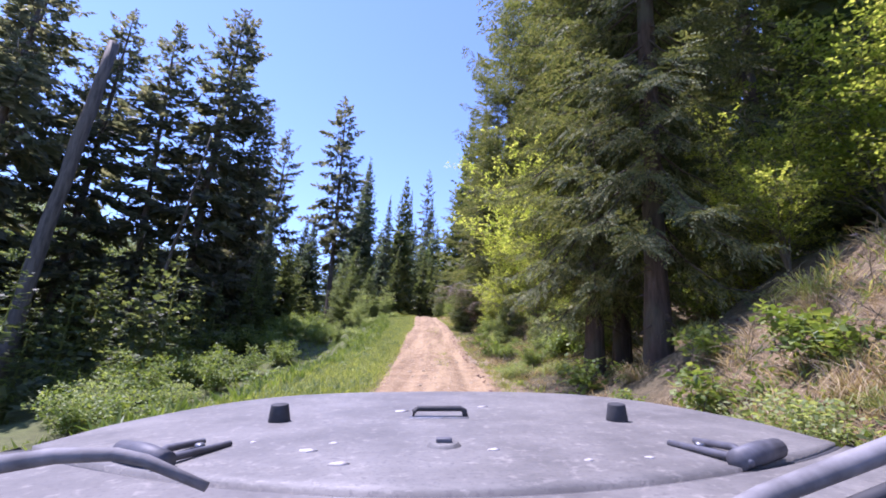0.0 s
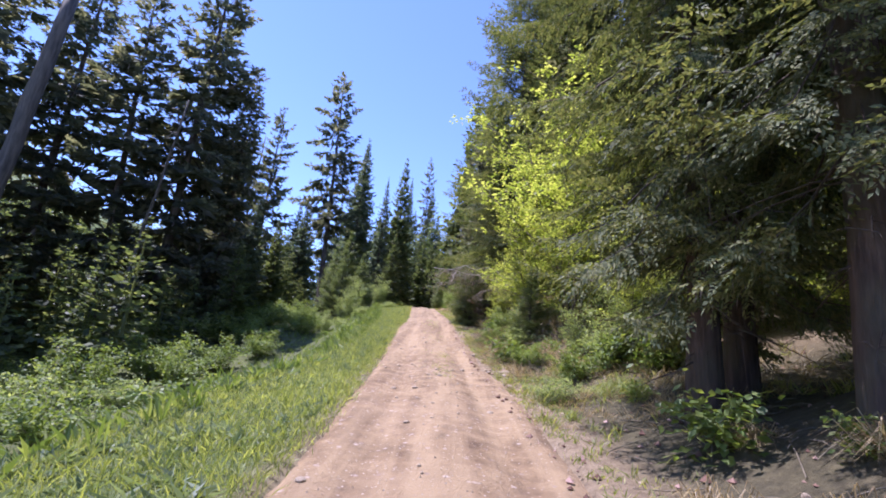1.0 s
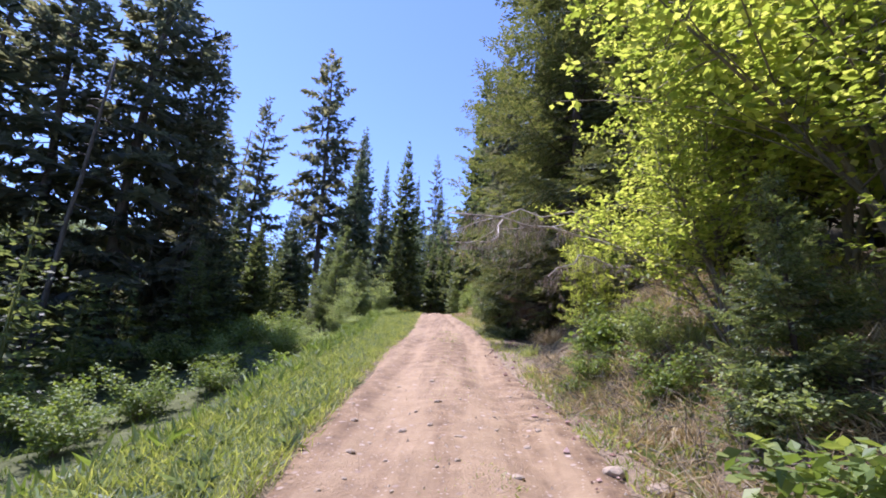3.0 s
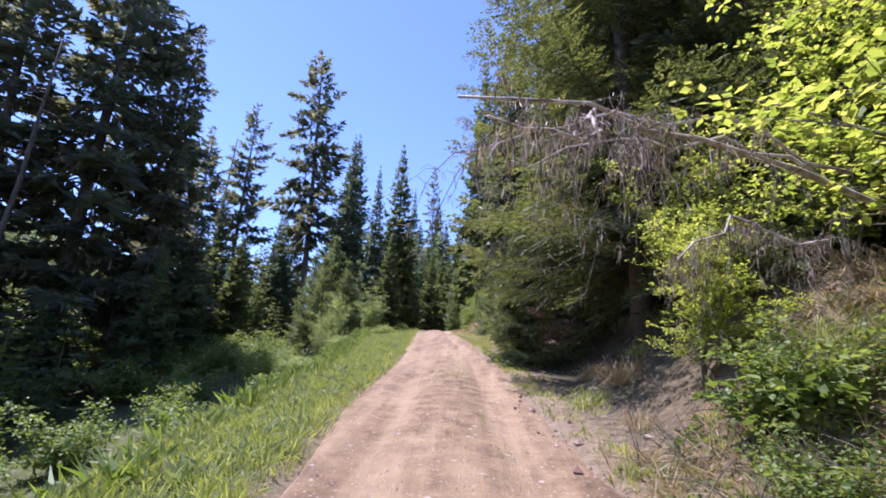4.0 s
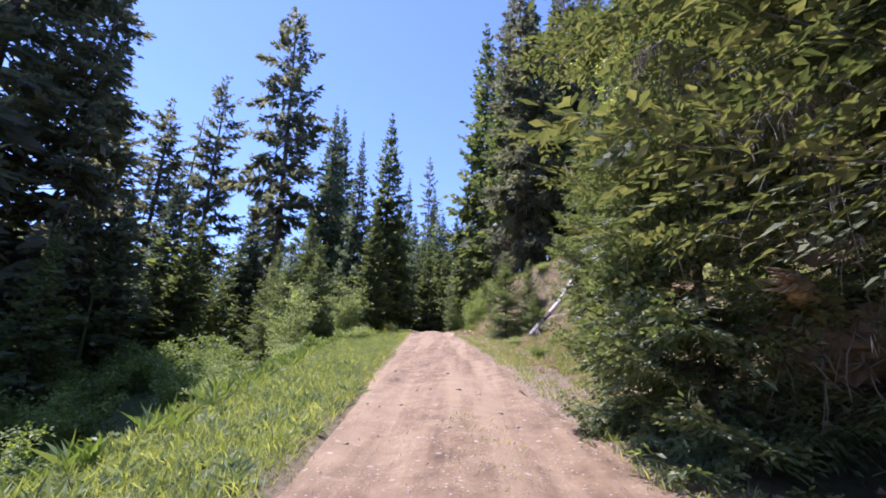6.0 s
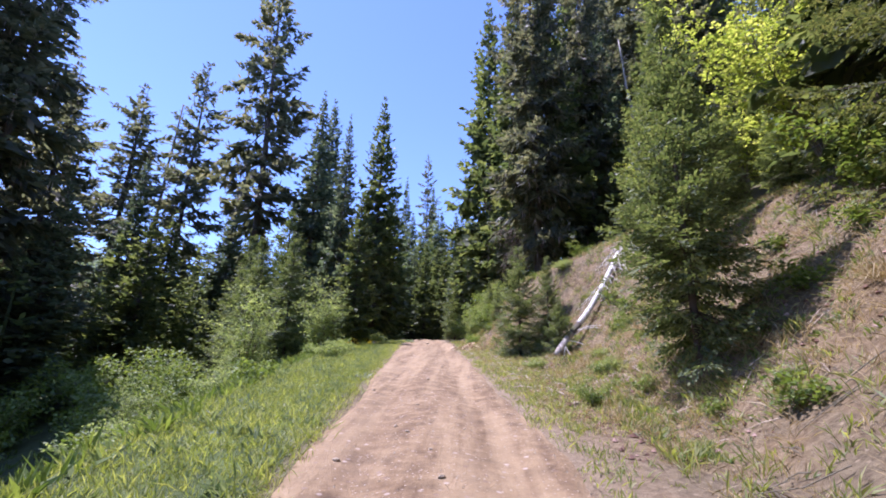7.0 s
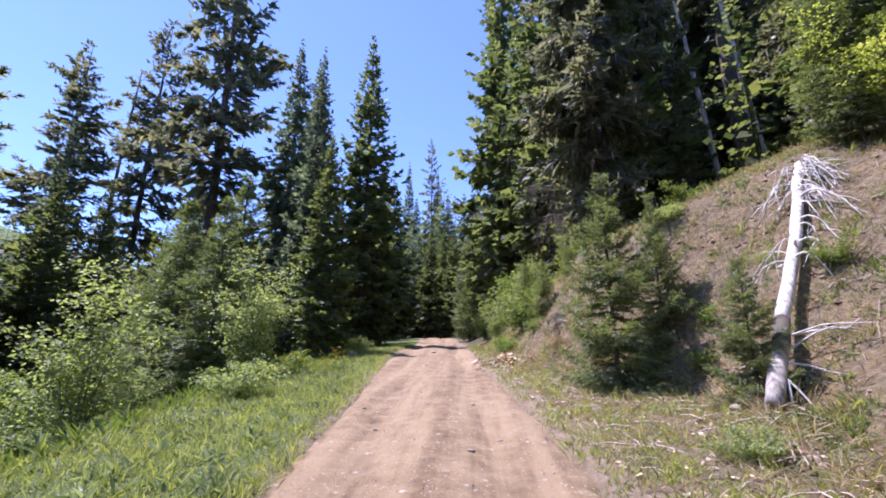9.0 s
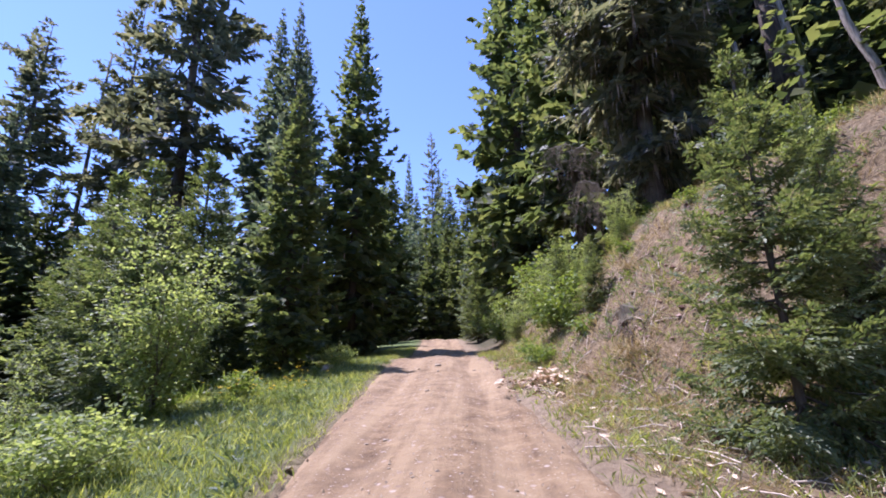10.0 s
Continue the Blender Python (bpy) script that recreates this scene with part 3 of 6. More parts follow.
spire = Stand(conifer("fir_tree", "dense blue-green fir with a pointed crown", 13, 26, 5.0, 0.8, 48, 8, 18, M_FIR_BLUE, 0.30, -12, 42, 0.30, 1, 0.0, 4, 0.54, 0.85), 26, "firs")
spire_b = Stand(conifer("fir_tree", "dense green fir with a pointed crown", 14, 24, 4.6, 0.6, 43, 8, 18, M_FIR, 0.28, -16, 40, 0.38, 1, 0.05, 4, 0.54, 0.78), 24, "firs")
near_young = Stand(conifer("fir_tree", "young fir with flat sprays of soft needles", 25, 4.2, 1.7, 0.12, 17, 9, 34, M_FIR_YOUNG, 0.05, 2, 40, 0.24, 0, 0.0, 0, 0.15, 0.80, spray=(0.062, 0.085, 0.034, 0.10, 0.7)), 4.2, "young firs")
young = Stand(conifer("fir_tree", "young bright green fir", 15, 8, 2.4, 0.8, 26, 8, 0, M_FIR_YOUNG, 0.09, -4, 46, 0.30, 0, 0.0, 0, 0.34, 0.8, spray=(0.14, 0.14, 0.058, 0.12, 0.7)), 8, "young firs")
roadside = Stand(conifer("fir_tree", "large roadside fir with broad layered boughs", 16, 26, 5.8, 2.6, 42, 9, 0, M_FIR_NEAR, 0.34, -22, 32, 0.42, 0, 0.15, 16, 0.17, 0.5, miss=0.04, spray=(0.145, 0.125, 0.044, 0.20, 0.6)), 26, "roadside firs")
broad = Stand(conifer("fir_tree", "large fir with boughs sweeping down to the road", 18, 26, 4.8, 1.3, 46, 9, 0, M_FIR_NEAR, 0.20, -10, 34, 0.26, 0, 0.10, 8, 0.17, 0.42, miss=0.05, spray=(0.14, 0.120, 0.043, 0.16, 0.85)), 26, "roadside firs")
giant = Stand(conifer("pine_tree", "huge old conifer with a dark bare lower trunk", 20, 42, 5.2, 15.0, 28, 5, 34, M_PINE, 0.80, -18, 30, 0.6, 2, 0.2, 16, 0.36, 0.5, 0.7, miss=0.18), 42, "old conifers")
mossy = Stand(conifer("fir_tree", "old fir hung with grey lichen", 17, 30, 5.4, 2.0, 46, 7, 34, M_PINE, 0.42, -26, 28, 0.55, 3, 0.85, 40, 0.27, 0.46, miss=0.12), 30, "roadside firs")

# left of the road, below it
old_tall.put(-17.8, 67.5, 45.5, 0.82, 20, (-6, -2.5))
clumpy.put(-33.6, 81.5, 44.0, 0.72, 130, label="tall old conifer with a narrow open crown")
clumpy.put(-36.0, 75.0, 36.0, 0.95, 75)
old_dense.put(-28.8, 50.5, 44.0, 0.95, 160)
clumpy.put(-33.0, 49.0, 38.0, 0.9, 250, (0, 4))
old_dense.put(-40.5, 47.5, 40.0, 0.95, 300)
old_dense.put(-25.0, 53.0, 33.0, 0.85, 15)
clumpy.put(-45.0, 42.0, 42.0, 1.0, 200)
old_tall.put(-37.0, 34.0, 36.0, 1.0, 310)
old_dense.put(-44.0, 30.0, 36.0, 1.0, 45)
clumpy.put(-31.5, 62.5, 29.0, 0.9, 80)
clumpy.put(-27.5, 59.0, 24.5, 0.9, 180)
spire.put(-10.0, 63.7, 25.0, 0.62, 80)
spire.put(-18.2, 85.0, 40.7, 0.85, 0)
spire.put(-15.8, 74.0, 34.2, 0.80, 50)
spire_b.put(-8.6, 69.5, 30.6, 0.80, 100, label="fir with a thin ragged top")
spire_b.put(-7.2, 57.6, 16.0, 0.95, 200)
young.put(-12.8, 58.0, 13.3, 1.0, 0)
young.put(-13.8, 64.0, 17.0, 1.0, 70)
young.put(-14.4, 60.0, 14.0, 0.9, 140)
young.put(-10.2, 56.0, 12.6, 1.0, 310)
spire_b.put(-22.5, 62.0, 16.5, 1.1, 20)
spire_b.put(-25.5, 68.5, 19.0, 1.0, 140)
spire.put(-22.5, 55.0, 16.0, 1.1, 30)
spire_b.put(-20.5, 48.5, 11.5, 1.1, 10)
spire.put(-28.5, 68.0, 24.0, 0.85, 60)
spire.put(-24.5, 76.0, 24.0, 1.0, 160)
spire_b.put(-16.0, 77.0, 22.0, 1.1, 260)
spire_b.put(-10.0, 76.0, 21.4, 1.0, 300)
spire_b.put(-12.0, 67.0, 17.2, 1.1, 40)
spire.put(-28.5, 84.0, 27.0, 1.0, 220)
spire.put(-24.0, 94.0, 31.0, 1.0, 200)
spire_b.put(-29.5, 92.0, 29.0, 1.1, 100)
spire_b.put(-12.5, 95.0, 26.5, 1.0, 240)
spire.put(-17.2, 110.0, 35.0, 0.9, 90)
old_tall.put(-12.8, 165.0, 75.0, 0.5, 10)
spire.put(-11.0, 168.0, 66.0, 0.6, 10)
spire.put(-17.0, 150.0, 60.0, 0.55, 120)
spire_b.put(-9.0, 112.0, 31.0, 0.9, 33)
spire_b.put(-10.6, 92.0, 29.0, 1.1, 45)
spire_b.put(-14.4, 106.0, 34.0, 1.1, 5)
spire_b.put(-2.6, 106.0, 33.0, 1.0, 5)
spire.put(-5.6, 119.0, 38.0, 1.0, 65)
spire_b.put(-0.4, 112.0, 37.0, 1.0, 125)
spire.put(-13.0, 133.0, 43.0, 1.0, 185)
spire_b.put(-21.0, 122.0, 37.0, 1.1, 245)
spire_b.put(-3.6, 91.0, 23.0, 1.0, 77)
spire_b.put(-5.0, 97.0, 25.0, 1.0, 17)
spire_b.put(-7.2, 103.0, 27.0, 1.0, 117)
spire.put(-2.4, 86.5, 20.0, 1.0, 217)
spire.put(-9.6, 109.0, 28.0, 1.0, 147)

# right of the road, on the bank
spire_b.put(1.2, 74.5, 46.0, 0.72, 10)
mossy.put(2.9, 57.8, 36.0, 0.64, 40)
spire_b.put(-1.5, 83.0, 24.0, 0.9, 15)
young.put(-2.0, 76.0, 14.5, 1.0, 75)
spire_b.put(4.6, 62.5, 38.0, 0.75, 140)
spire_b.put(2.8, 66.0, 39.0, 0.72, 80)
spire_b.put(7.5, 66.0, 42.0, 0.8, 200)
spire.put(11.5, 72.0, 44.0, 0.75, 20)
spire_b.put(3.0, 95.0, 44.0, 0.8, 220)
spire_b.put(22.0, 68.0, 42.0, 0.8, 10)
spire.put(20.0, 74.0, 48.0, 0.8, 310)
spire_b.put(15.5, 60.0, 38.0, 0.8, 99)
broad.put(5.3, 36.8, 33.0, 0.66, 0)
broad.put(3.0, 29.9, 29.0, 1.02, 140)
broad.put(5.6, 31.0, 31.0, 0.75, 20)
broad.put(2.9, 32.2, 16.5, 1.15, 250)
# next three firs are added to keep the sun off the bank
mossy.put(7.0, 33.4, 30.0, 0.9, 20)
mossy.put(6.4, 27.6, 28.0, 0.75, 310)
broad.put(5.0, 27.2, 27.0, 0.80, 60)
spire_b.put(7.8, 51.8, 26.0, 0.8, 35)
roadside.put(3.4, 12.2, 27.0, 0.60, 140)
roadside.put(4.2, 12.7, 28.0, 0.54, 20)
roadside.put(3.9, 10.1, 27.0, 0.64, 215)
roadside.put(8.8, 14.2, 29.0, 0.7, 300)
roadside.put(9.8, 27.0, 33.0, 0.85, 77)
spire_b.put(6.4, 40.0, 30.0, 0.7, 0)
mossy.put(8.6, 20.5, 30.0, 0.7, 70)
mossy.put(10.6, 22.5, 32.0, 0.8, 10)
spire_b.put(10.5, 9.5, 28.0, 0.85, 200)
spire_b.put(12.0, 5.0, 26.0, 0.95, 30)
spire_b.put(13.5, 16.5, 30.0, 0.9, 130)
spire_b.put(15.5, 31.0, 36.0, 0.9, 260)
spire_b.put(14.5, 42.0, 38.0, 0.8, 150)
spire.put(14.0, 50.0, 36.0, 0.8, 150)
giant.put(17.2, 71.4, 60.0, 0.9, 33)
mossy.put(8.0, 64.5, 44.0, 0.45, 33)
mossy.put(14.2, 78.0, 54.0, 0.70, 133)
mossy.put(19.4, 77.5, 54.0, 0.75, 233)
mossy.put(23.6, 76.5, 52.0, 0.75, 303)
mossy.put(17.0, 84.0, 60.0, 0.85, 3)
mossy.put(22.5, 84.0, 60.0, 0.85, 73)
mossy.put(27.5, 79.0, 56.0, 0.85, 193)
mossy.put(12.0, 56.5, 36.0, 0.75, 123)
young.put(7.4, 47.6, 15.5, 0.9, 10)
young.put(8.4, 50.5, 17.0, 0.9, 100)
young.put(7.2, 44.2, 14.0, 1.0, 190)
young.put(9.4, 54.0, 18.0, 0.9, 290)
near_young.put(1.1, 32.8, 9.6, 0.76, 300)
near_young.put(0.8, 33.3, 8.2, 0.72, 70)
near_young.put(2.4, 20.0, 5.0, 1.0, 160)
young.put(2.4, 40.4, 12.6, 0.78, 0, label="fir with low layered boughs on the bare bank")
young.put(4.35, 44.6, 16.5, 0.66, 65, label="tall young fir rooted on the bare bank")
young.put(6.3, 50.5, 17.5, 0.72, 155, label="young fir at the rim of the bare bank")
near_young.put(0.85, 50.4, 10.8, 0.78, 120)
near_young.put(2.05, 51.1, 10.6, 0.72, 20, label="second young fir beside its twin")
near_young.put(1.75, 47.7, 8.35, 0.88, 40)
young.put(0.4, 55.5, 10.2, 1.0, 200)
young.put(0.2, 58.5, 11.0, 0.9, 80)


# ---- leafy shrubs and small trees ----
def leafy(name, label, seed, height, spread, stems, leaf, leaves, leaf_mat, stem_mat=None, lean=(0.0, 0.0), thick=0.03, low=0.2, flat=0.5, category="shrub", twig_len=0.55):
    """Several stems that fork into twigs set with broad leaves; stands at the origin."""
    rng = np.random.default_rng(seed)
    wood, green = Tubes(), Blades()
    per = max(1, leaves // (stems * 14 * 9))
    for i in range(stems):
        az = 6.283 * (i + 0.6 * rng.random()) / stems
        out = np.array([math.cos(az), math.sin(az), 0.0])
        reach, h = spread * (0.2 + 0.75 * rng.random()), height * (0.38 + 0.62 * rng.random())
        q = np.linspace(0, 1, 7)
        line = np.outer(q ** 1.3, out * reach) + np.outer(q, [lean[0], lean[1], 0]) + np.outer(q ** 0.85, [0, 0, h])
        line[1:, :2] += rng.normal(0, 0.05 * spread, (6, 2)) * q[1:, None]
        line[0, 2] -= 0.15
        wood.add(line, thick * (1 - 0.85 * q), 4, closed=False)
        for b in range(14):
            f = low + (1 - low) * (b + rng.random()) / 14
            p0 = np.array([np.interp(f, q, line[:, c]) for c in range(3)])
            a2 = az + rng.normal(0, 1.3)
            ln = spread * (0.16 + 0.56 * rng.random() ** 1.4) * (1.15 - 0.6 * f)
            d = np.array([math.cos(a2), math.sin(a2), 0.25 + 0.5 * rng.random()])
            tq = np.linspace(0, 1, 4)
            bl = p0 + np.outer(tq, d * ln)
            bl[:, 2] -= 0.18 * ln * tq ** 2
            if spread > 1.45 or (spread > 0.7 and b % 2):
                wood.add(bl, thick * 0.38 * (1 - 0.8 * tq), 3, closed=False)
            for c in range(9):
                g = 0.15 + 0.85 * rng.random()
                c0 = np.array([np.interp(g, tq, bl[:, k]) for k in range(3)])
                td = rng.normal(0, 1, 3)
                td[2] = abs(td[2]) * 0.4 + 0.05
                td = td / np.linalg.norm(td) * twig_len * (0.5 + 0.7 * rng.random()) * min(1.0, 0.35 + spread * 0.3)
                tip = c0 + td
                if spread > 2.5 and c % 4 == 0:
                    wood.add(np.stack([c0, c0 + td * 0.5, tip]), [thick * 0.12, thick * 0.09, 0.002], 3, closed=False)
                k = per
                at = c0 + td * (0.25 + 0.75 * rng.random((k, 1))) + rng.normal(0, 0.03, (k, 3))
                way = unit(rng.normal(0, 1, (k, 3)) * np.array([1, 1, 0.45]) + unit(td[None]) * 0.5) * leaf * (0.6 + 0.7 * rng.random((k, 1)))
                up = unit(np.array([[0, 0, 1.0]]) + rng.normal(0, 1 - flat, (k, 3)))
                green.add(at, way, unit(np.cross(way, up)), leaf * 0.62 * (0.8 + 0.4 * rng.random(k)), 0.12 * leaf)
    thing = new(name)
    part("stem", wood.mesh(name + "_stem", stem_mat or M_TWIG), thing)
    part("foliage", green.mesh(name + "_foliage", leaf_mat), thing)
    return tagged(thing, label, category)


class Bushes:
    """One kind of bush and its copies."""

    def __init__(self, model, group):
        self.model, self.used, self.group = model, False, group
        tagged(model, group=group)

    def put(self, x, y, size=1.0, turn=0.0, lean=(0, 0), label=""):
        if self.used:
            ob = copy_at(self.model, x, y, turn, size, lean, 0.05)
        else:
            self.used, ob = True, set_at(self.model, x, y, turn, size, lean, 0.05)
        if label:
            tagged(ob, label)
        return ob


maple = Bushes(leafy("maple_tree", "lime-green vine maple with sunlit leaves", 31, 6.2, 3.0, 9, 0.118, 9200, M_LIME, lean=(-1.0, 0.2), thick=0.036, low=0.15, flat=0.72, category="tree", twig_len=0.7), "maples")
willow = Bushes(leafy("willow_shrub", "tall pale green willow shrub beside the road", 32, 4.8, 1.35, 11, 0.10, 5600, M_WILLOW, thick=0.025, low=0.05, flat=0.4, twig_len=0.75), "roadside shrubs")
shrub = Bushes(leafy("leafy_shrub", "green leafy shrub in the undergrowth", 33, 1.7, 1.3, 7, 0.115, 2650, M_SHRUB, thick=0.018, low=0.08, flat=0.5), "undergrowth shrubs")
shrub_b = Bushes(leafy("leafy_shrub", "loose light green shrub in the undergrowth", 34, 1.4, 1.4, 7, 0.105, 2650, M_WILLOW, thick=0.016, low=0.05, flat=0.5), "undergrowth shrubs")
herb = Bushes(leafy("leafy_plant", "low bright green leafy plant", 35, 0.55, 0.55, 3, 0.115, 380, M_SHRUB, thick=0.008, low=0.05, flat=0.6, category="plant"), "low plants")

# maples over the bank
maple.put(4.0, 20.4, 1.25, 0)
maple.put(4.4, 23.4, 1.05, 70)
maple.put(2.7, 21.4, 0.72, 310)
maple.put(3.35, 25.0, 0.62, 200)
maple.put(6.7, 49.6, 0.50, 20)
maple.put(3.9, 16.0, 0.5, 130)
maple.put(1.95, 25.5, 0.34, 140)
maple.put(2.7, 26.3, 0.42, 20)
maple.put(6.2, 7.0, 0.6, 100)
maple.put(5.3, 8.6, 0.42, 40)
maple.put(3.3, 18.9, 0.6, 100)
maple.put(4.9, 22.4, 1.3, 180)
maple.put(6.2, 23.2, 1.45, 120)
maple.put(5.8, 17.6, 0.8, 240, label="lime-green maple under the firs")
maple.put(8.6, 14.6, 0.7, 60, label="thin lime-green maple in the shade")
maple.put(7.8, 27.5, 1.2, 200)
maple.put(6.4, 42.0, 0.95, 20)
maple.put(8.8, 45.0, 1.0, 150)
maple.put(6.9, 8.4, 0.75, 300)
maple.put(8.8, 6.6, 0.9, 20)
maple.put(8.4, 15.2, 0.85, 100)
maple.put(10.5, 51.0, 0.9, 30)

# shrubs along the left shoulder
willow.put(-9.5, 50.5, 1.02, 0)
willow.put(-8.6, 47.6, 0.42, 200)
willow.put(-7.5, 53.2, 0.86, 90, label="bright green young alder beside the road")
willow.put(-8.9, 55.8, 0.8, 20)
willow.put(-10.8, 46.5, 0.55, 140)
willow.put(-11.5, 54.5, 0.75, 260)
willow.put(-7.4, 57.4, 0.5, 300)
shrub_b.put(-6.1, 50.0, 0.6, 10)
shrub_b.put(0.75, 46.2, 0.3, 30)
shrub_b.put(-7.4, 45.0, 0.6, 40)
shrub_b.put(-8.8, 43.2, 0.75, 70)
shrub_b.put(-6.0, 58.4, 0.5, 70)
for i, (x, y, s) in enumerate(((-10.6, 20.0, 1.0), (-12.2, 24.5, 1.15), (-9.6, 15.0, 0.9), (-13.8, 21.0, 0.9), (-12.0, 28.0, 1.2), (-14.5, 30.5, 1.0), (-8.8, 12.0, 0.8),
                               (-11.5, 33.5, 1.0), (-16.5, 26.0, 1.0), (-13.5, 36.5, 1.1), (-9.0, 31.0, 0.95), (-10.2, 36.0, 0.8), (-16.0, 34.0, 1.2), (-12.5, 16.5, 0.9),
                               (-17.0, 38.5, 1.2), (-12.0, 40.0, 0.9), (-9.2, 26.5, 0.8), (-7.8, 22.5, 0.6), (-11.4, 12.4, 1.0), (-8.6, 8.0, 0.8), (-14.8, 43.5, 1.3), (-18.5, 46.0, 1.3))):
    (shrub, shrub_b)[i % 5 == 1].put(x - 2.5 - 3.5 * (i % 3), y + 2.0, 1.45 * s, 47.0 * i)

for i, (x, y, s) in enumerate(((-13.4, 48.6, 1.2), (-15.0, 51.5, 1.4), (-17.2, 53.6, 1.5), (-16.0, 56.2, 1.4), (-18.8, 50.6, 1.5), (-14.2, 54.4, 1.1), (-19.6, 55.4, 1.6), (-21.5, 53.0, 1.6),
                               (-17.8, 58.6, 1.4), (-12.6, 51.2, 0.9), (-20.6, 47.8, 1.5), (-15.8, 46.4, 1.2), (-22.5, 57.5, 1.6), (-18.0, 47.2, 1.3))):
    shrub.put(x, y, s, 53.0 * i, label="dark green shrub under the conifers")

# undergrowth on the bank to the right
for i, (x, y, s) in enumerate(((4.4, 17.4, 0.62), (3.5, 15.7, 0.46), (5.1, 16.2, 0.72), (3.1, 17.3, 0.36), (4.2, 14.9, 0.5))):
    willow.put(x, y, s, 77.0 * i, label="tall loose shrub with small pale leaves on the bank")
for i, (x, y, s) in enumerate(((5.0, 16.3, 0.9), (3.6, 16.4, 0.6), (6.4, 17.6, 1.1),
                               (2.1, 24.0, 0.5), (3.2, 26.6, 0.8), (4.6, 27.5, 1.0), (3.4, 28.0, 0.5), (5.0, 30.2, 0.9),
                               (8.8, 17.0, 1.3), (9.4, 24.5, 1.3), (6.8, 34.0, 1.0), (4.6, 36.0, 0.9), (5.4, 39.6, 1.0), (3.0, 35.0, 0.7), (7.2, 38.0, 1.1),
                               (7.6, 7.4, 1.0), (8.4, 5.0, 1.1), (6.6, 20.2, 1.1), (10.4, 14.2, 1.3), (11.6, 18.6, 1.4), (7.0, 27.2, 1.1))):
    (shrub, shrub_b, shrub)[i % 3].put(x, y, s, 61.0 * i)
for i, (x, y, s) in enumerate(((-0.1, 57.2, 0.75), (0.6, 58.8, 0.9), (0.0, 60.6, 0.85), (0.9, 62.2, 1.0), (-0.6, 63.2, 0.8), (0.4, 65.8, 1.0), (-0.9, 67.5, 0.9), (1.4, 56.4, 0.6), (-1.0, 70.5, 0.9))):
    (willow if i % 3 else shrub).put(x, y, s * (0.6 if i % 3 else 1.3), 83.0 * i, label="bushy green roadside shrub")

for i, (x, y, s) in enumerate(((1.9, 21.4, 0.42), (2.2, 19.8, 0.5), (1.55, 23.2, 0.36), (2.3, 22.6, 0.5), (2.0, 17.6, 0.42), (1.9, 14.2, 0.4), (2.6, 15.4, 0.5), (2.9, 5.2, 0.45),
                               (0.9, 41.0, 0.3), (1.9, 43.2, 0.28), (3.2, 45.4, 0.22), (4.6, 46.6, 0.22), (3.75, 48.6, 0.30), (2.3, 45.0, 0.22), (6.0, 48.5, 0.28), (3.0, 52.5, 0.4), (4.2, 53.8, 0.5))):
    (shrub, shrub_b)[i % 2].put(x, y, s, 71.0 * i)

# low plants on the bank and the shoulder
rng = np.random.default_rng(51)
for i in range(46):
    y = 38.0 + 22.0 * rng.random()
    u = float(np.interp(y, _fine, _RT)) + 0.1 + 4.6 * rng.random() ** 1.2
    x = float(road_x(y)) + u
    if abs((x - 1.6) - 0.97 * (y - 47.1)) < 1.3 and y > 46.0:
        continue
    herb.put(x, y, 0.35 + 0.5 * rng.random(), 360 * rng.random())
for i in range(34):
    y = 4.0 + 32.0 * rng.random()
    if y > 24.5:
        continue
    u = float(np.interp(y, _fine, _RT)) + 0.0 + 2.2 * rng.random()
    herb.put(float(road_x(y)) + u, y, 0.5 + 0.7 * rng.random(), 360 * rng.random())
for i in range(28):
    y = 6.0 + 50.0 * rng.random()
    herb.put(float(road_x(y)) - 3.6 - 2.6 * rng.random(), y, 0.5 + 0.6 * rng.random(), 360 * rng.random())


M_PETAL = leaf_material("yellow_petals", [(0.0, (0.42, 0.33, 0.02)), (1.0, (0.62, 0.50, 0.05))], 0.3, (1.0, 1.0, 0.3), warm=1.0)


def wildflower(seed):
    """A few thin leafy stems, each with a small yellow head."""
    rng = np.random.default_rng(seed)
    thing = new("wildflower")
    for i in range(4):
        lean = rng.normal(0, 0.14, 2)
        q = np.linspace(0, 1, 5)
        h = 0.34 + 0.22 * rng.random()
        line = np.stack([lean[0] * q ** 1.5, lean[1] * q ** 1.5, h * q - 0.02], axis=1)
        t, leaf, head = Tubes(), Blades(), Blades()
        t.add(line, 0.004 * (1 - 0.5 * q), 4, closed=False)
        k = 14
        at = np.stack([np.interp(rng.random(k) * 0.8, q, line[:, c]) for c in range(3)], axis=1)
        way = unit(rng.normal(0, 1, (k, 3)) * np.array([1, 1, 0.4])) * 0.09
        leaf.add(at, way, unit(np.cross(way, np.array([[0, 0, 1.0]]))), 0.022, 0.02)
        k = 16
        a = 6.283 * np.arange(k) / k
        way = np.stack([np.cos(a), np.sin(a), 0.25 + 0.3 * rng.random(k)], axis=1) * 0.032
        head.add(np.repeat(line[-1:], k, axis=0), way, unit(np.cross(way, np.array([[0, 0, 1.0]]))), 0.014, 0.0)
        stem = part("stem", t.mesh("flower_stem", M_SHRUB), thing)
        part("leaf_spray", leaf.mesh("flower_leaves", M_SHRUB), stem)
        part("flower_head", head.mesh("flower_head", M_PETAL), stem, "small yellow flower head")
    return tagged(thing, "thin-stemmed yellow wildflower on the grassy shoulder", "flower")


flower = Bushes(wildflower(58), "wildflowers")
rng = np.random.default_rng(59)
for i in range(18):
    y = 52.5 + 6.0 * rng.random()
    flower.put(float(road_x(y)) - 2.4 - 2.2 * rng.random(), y, 0.9 + 0.4 * rng.random(), 360 * rng.random())


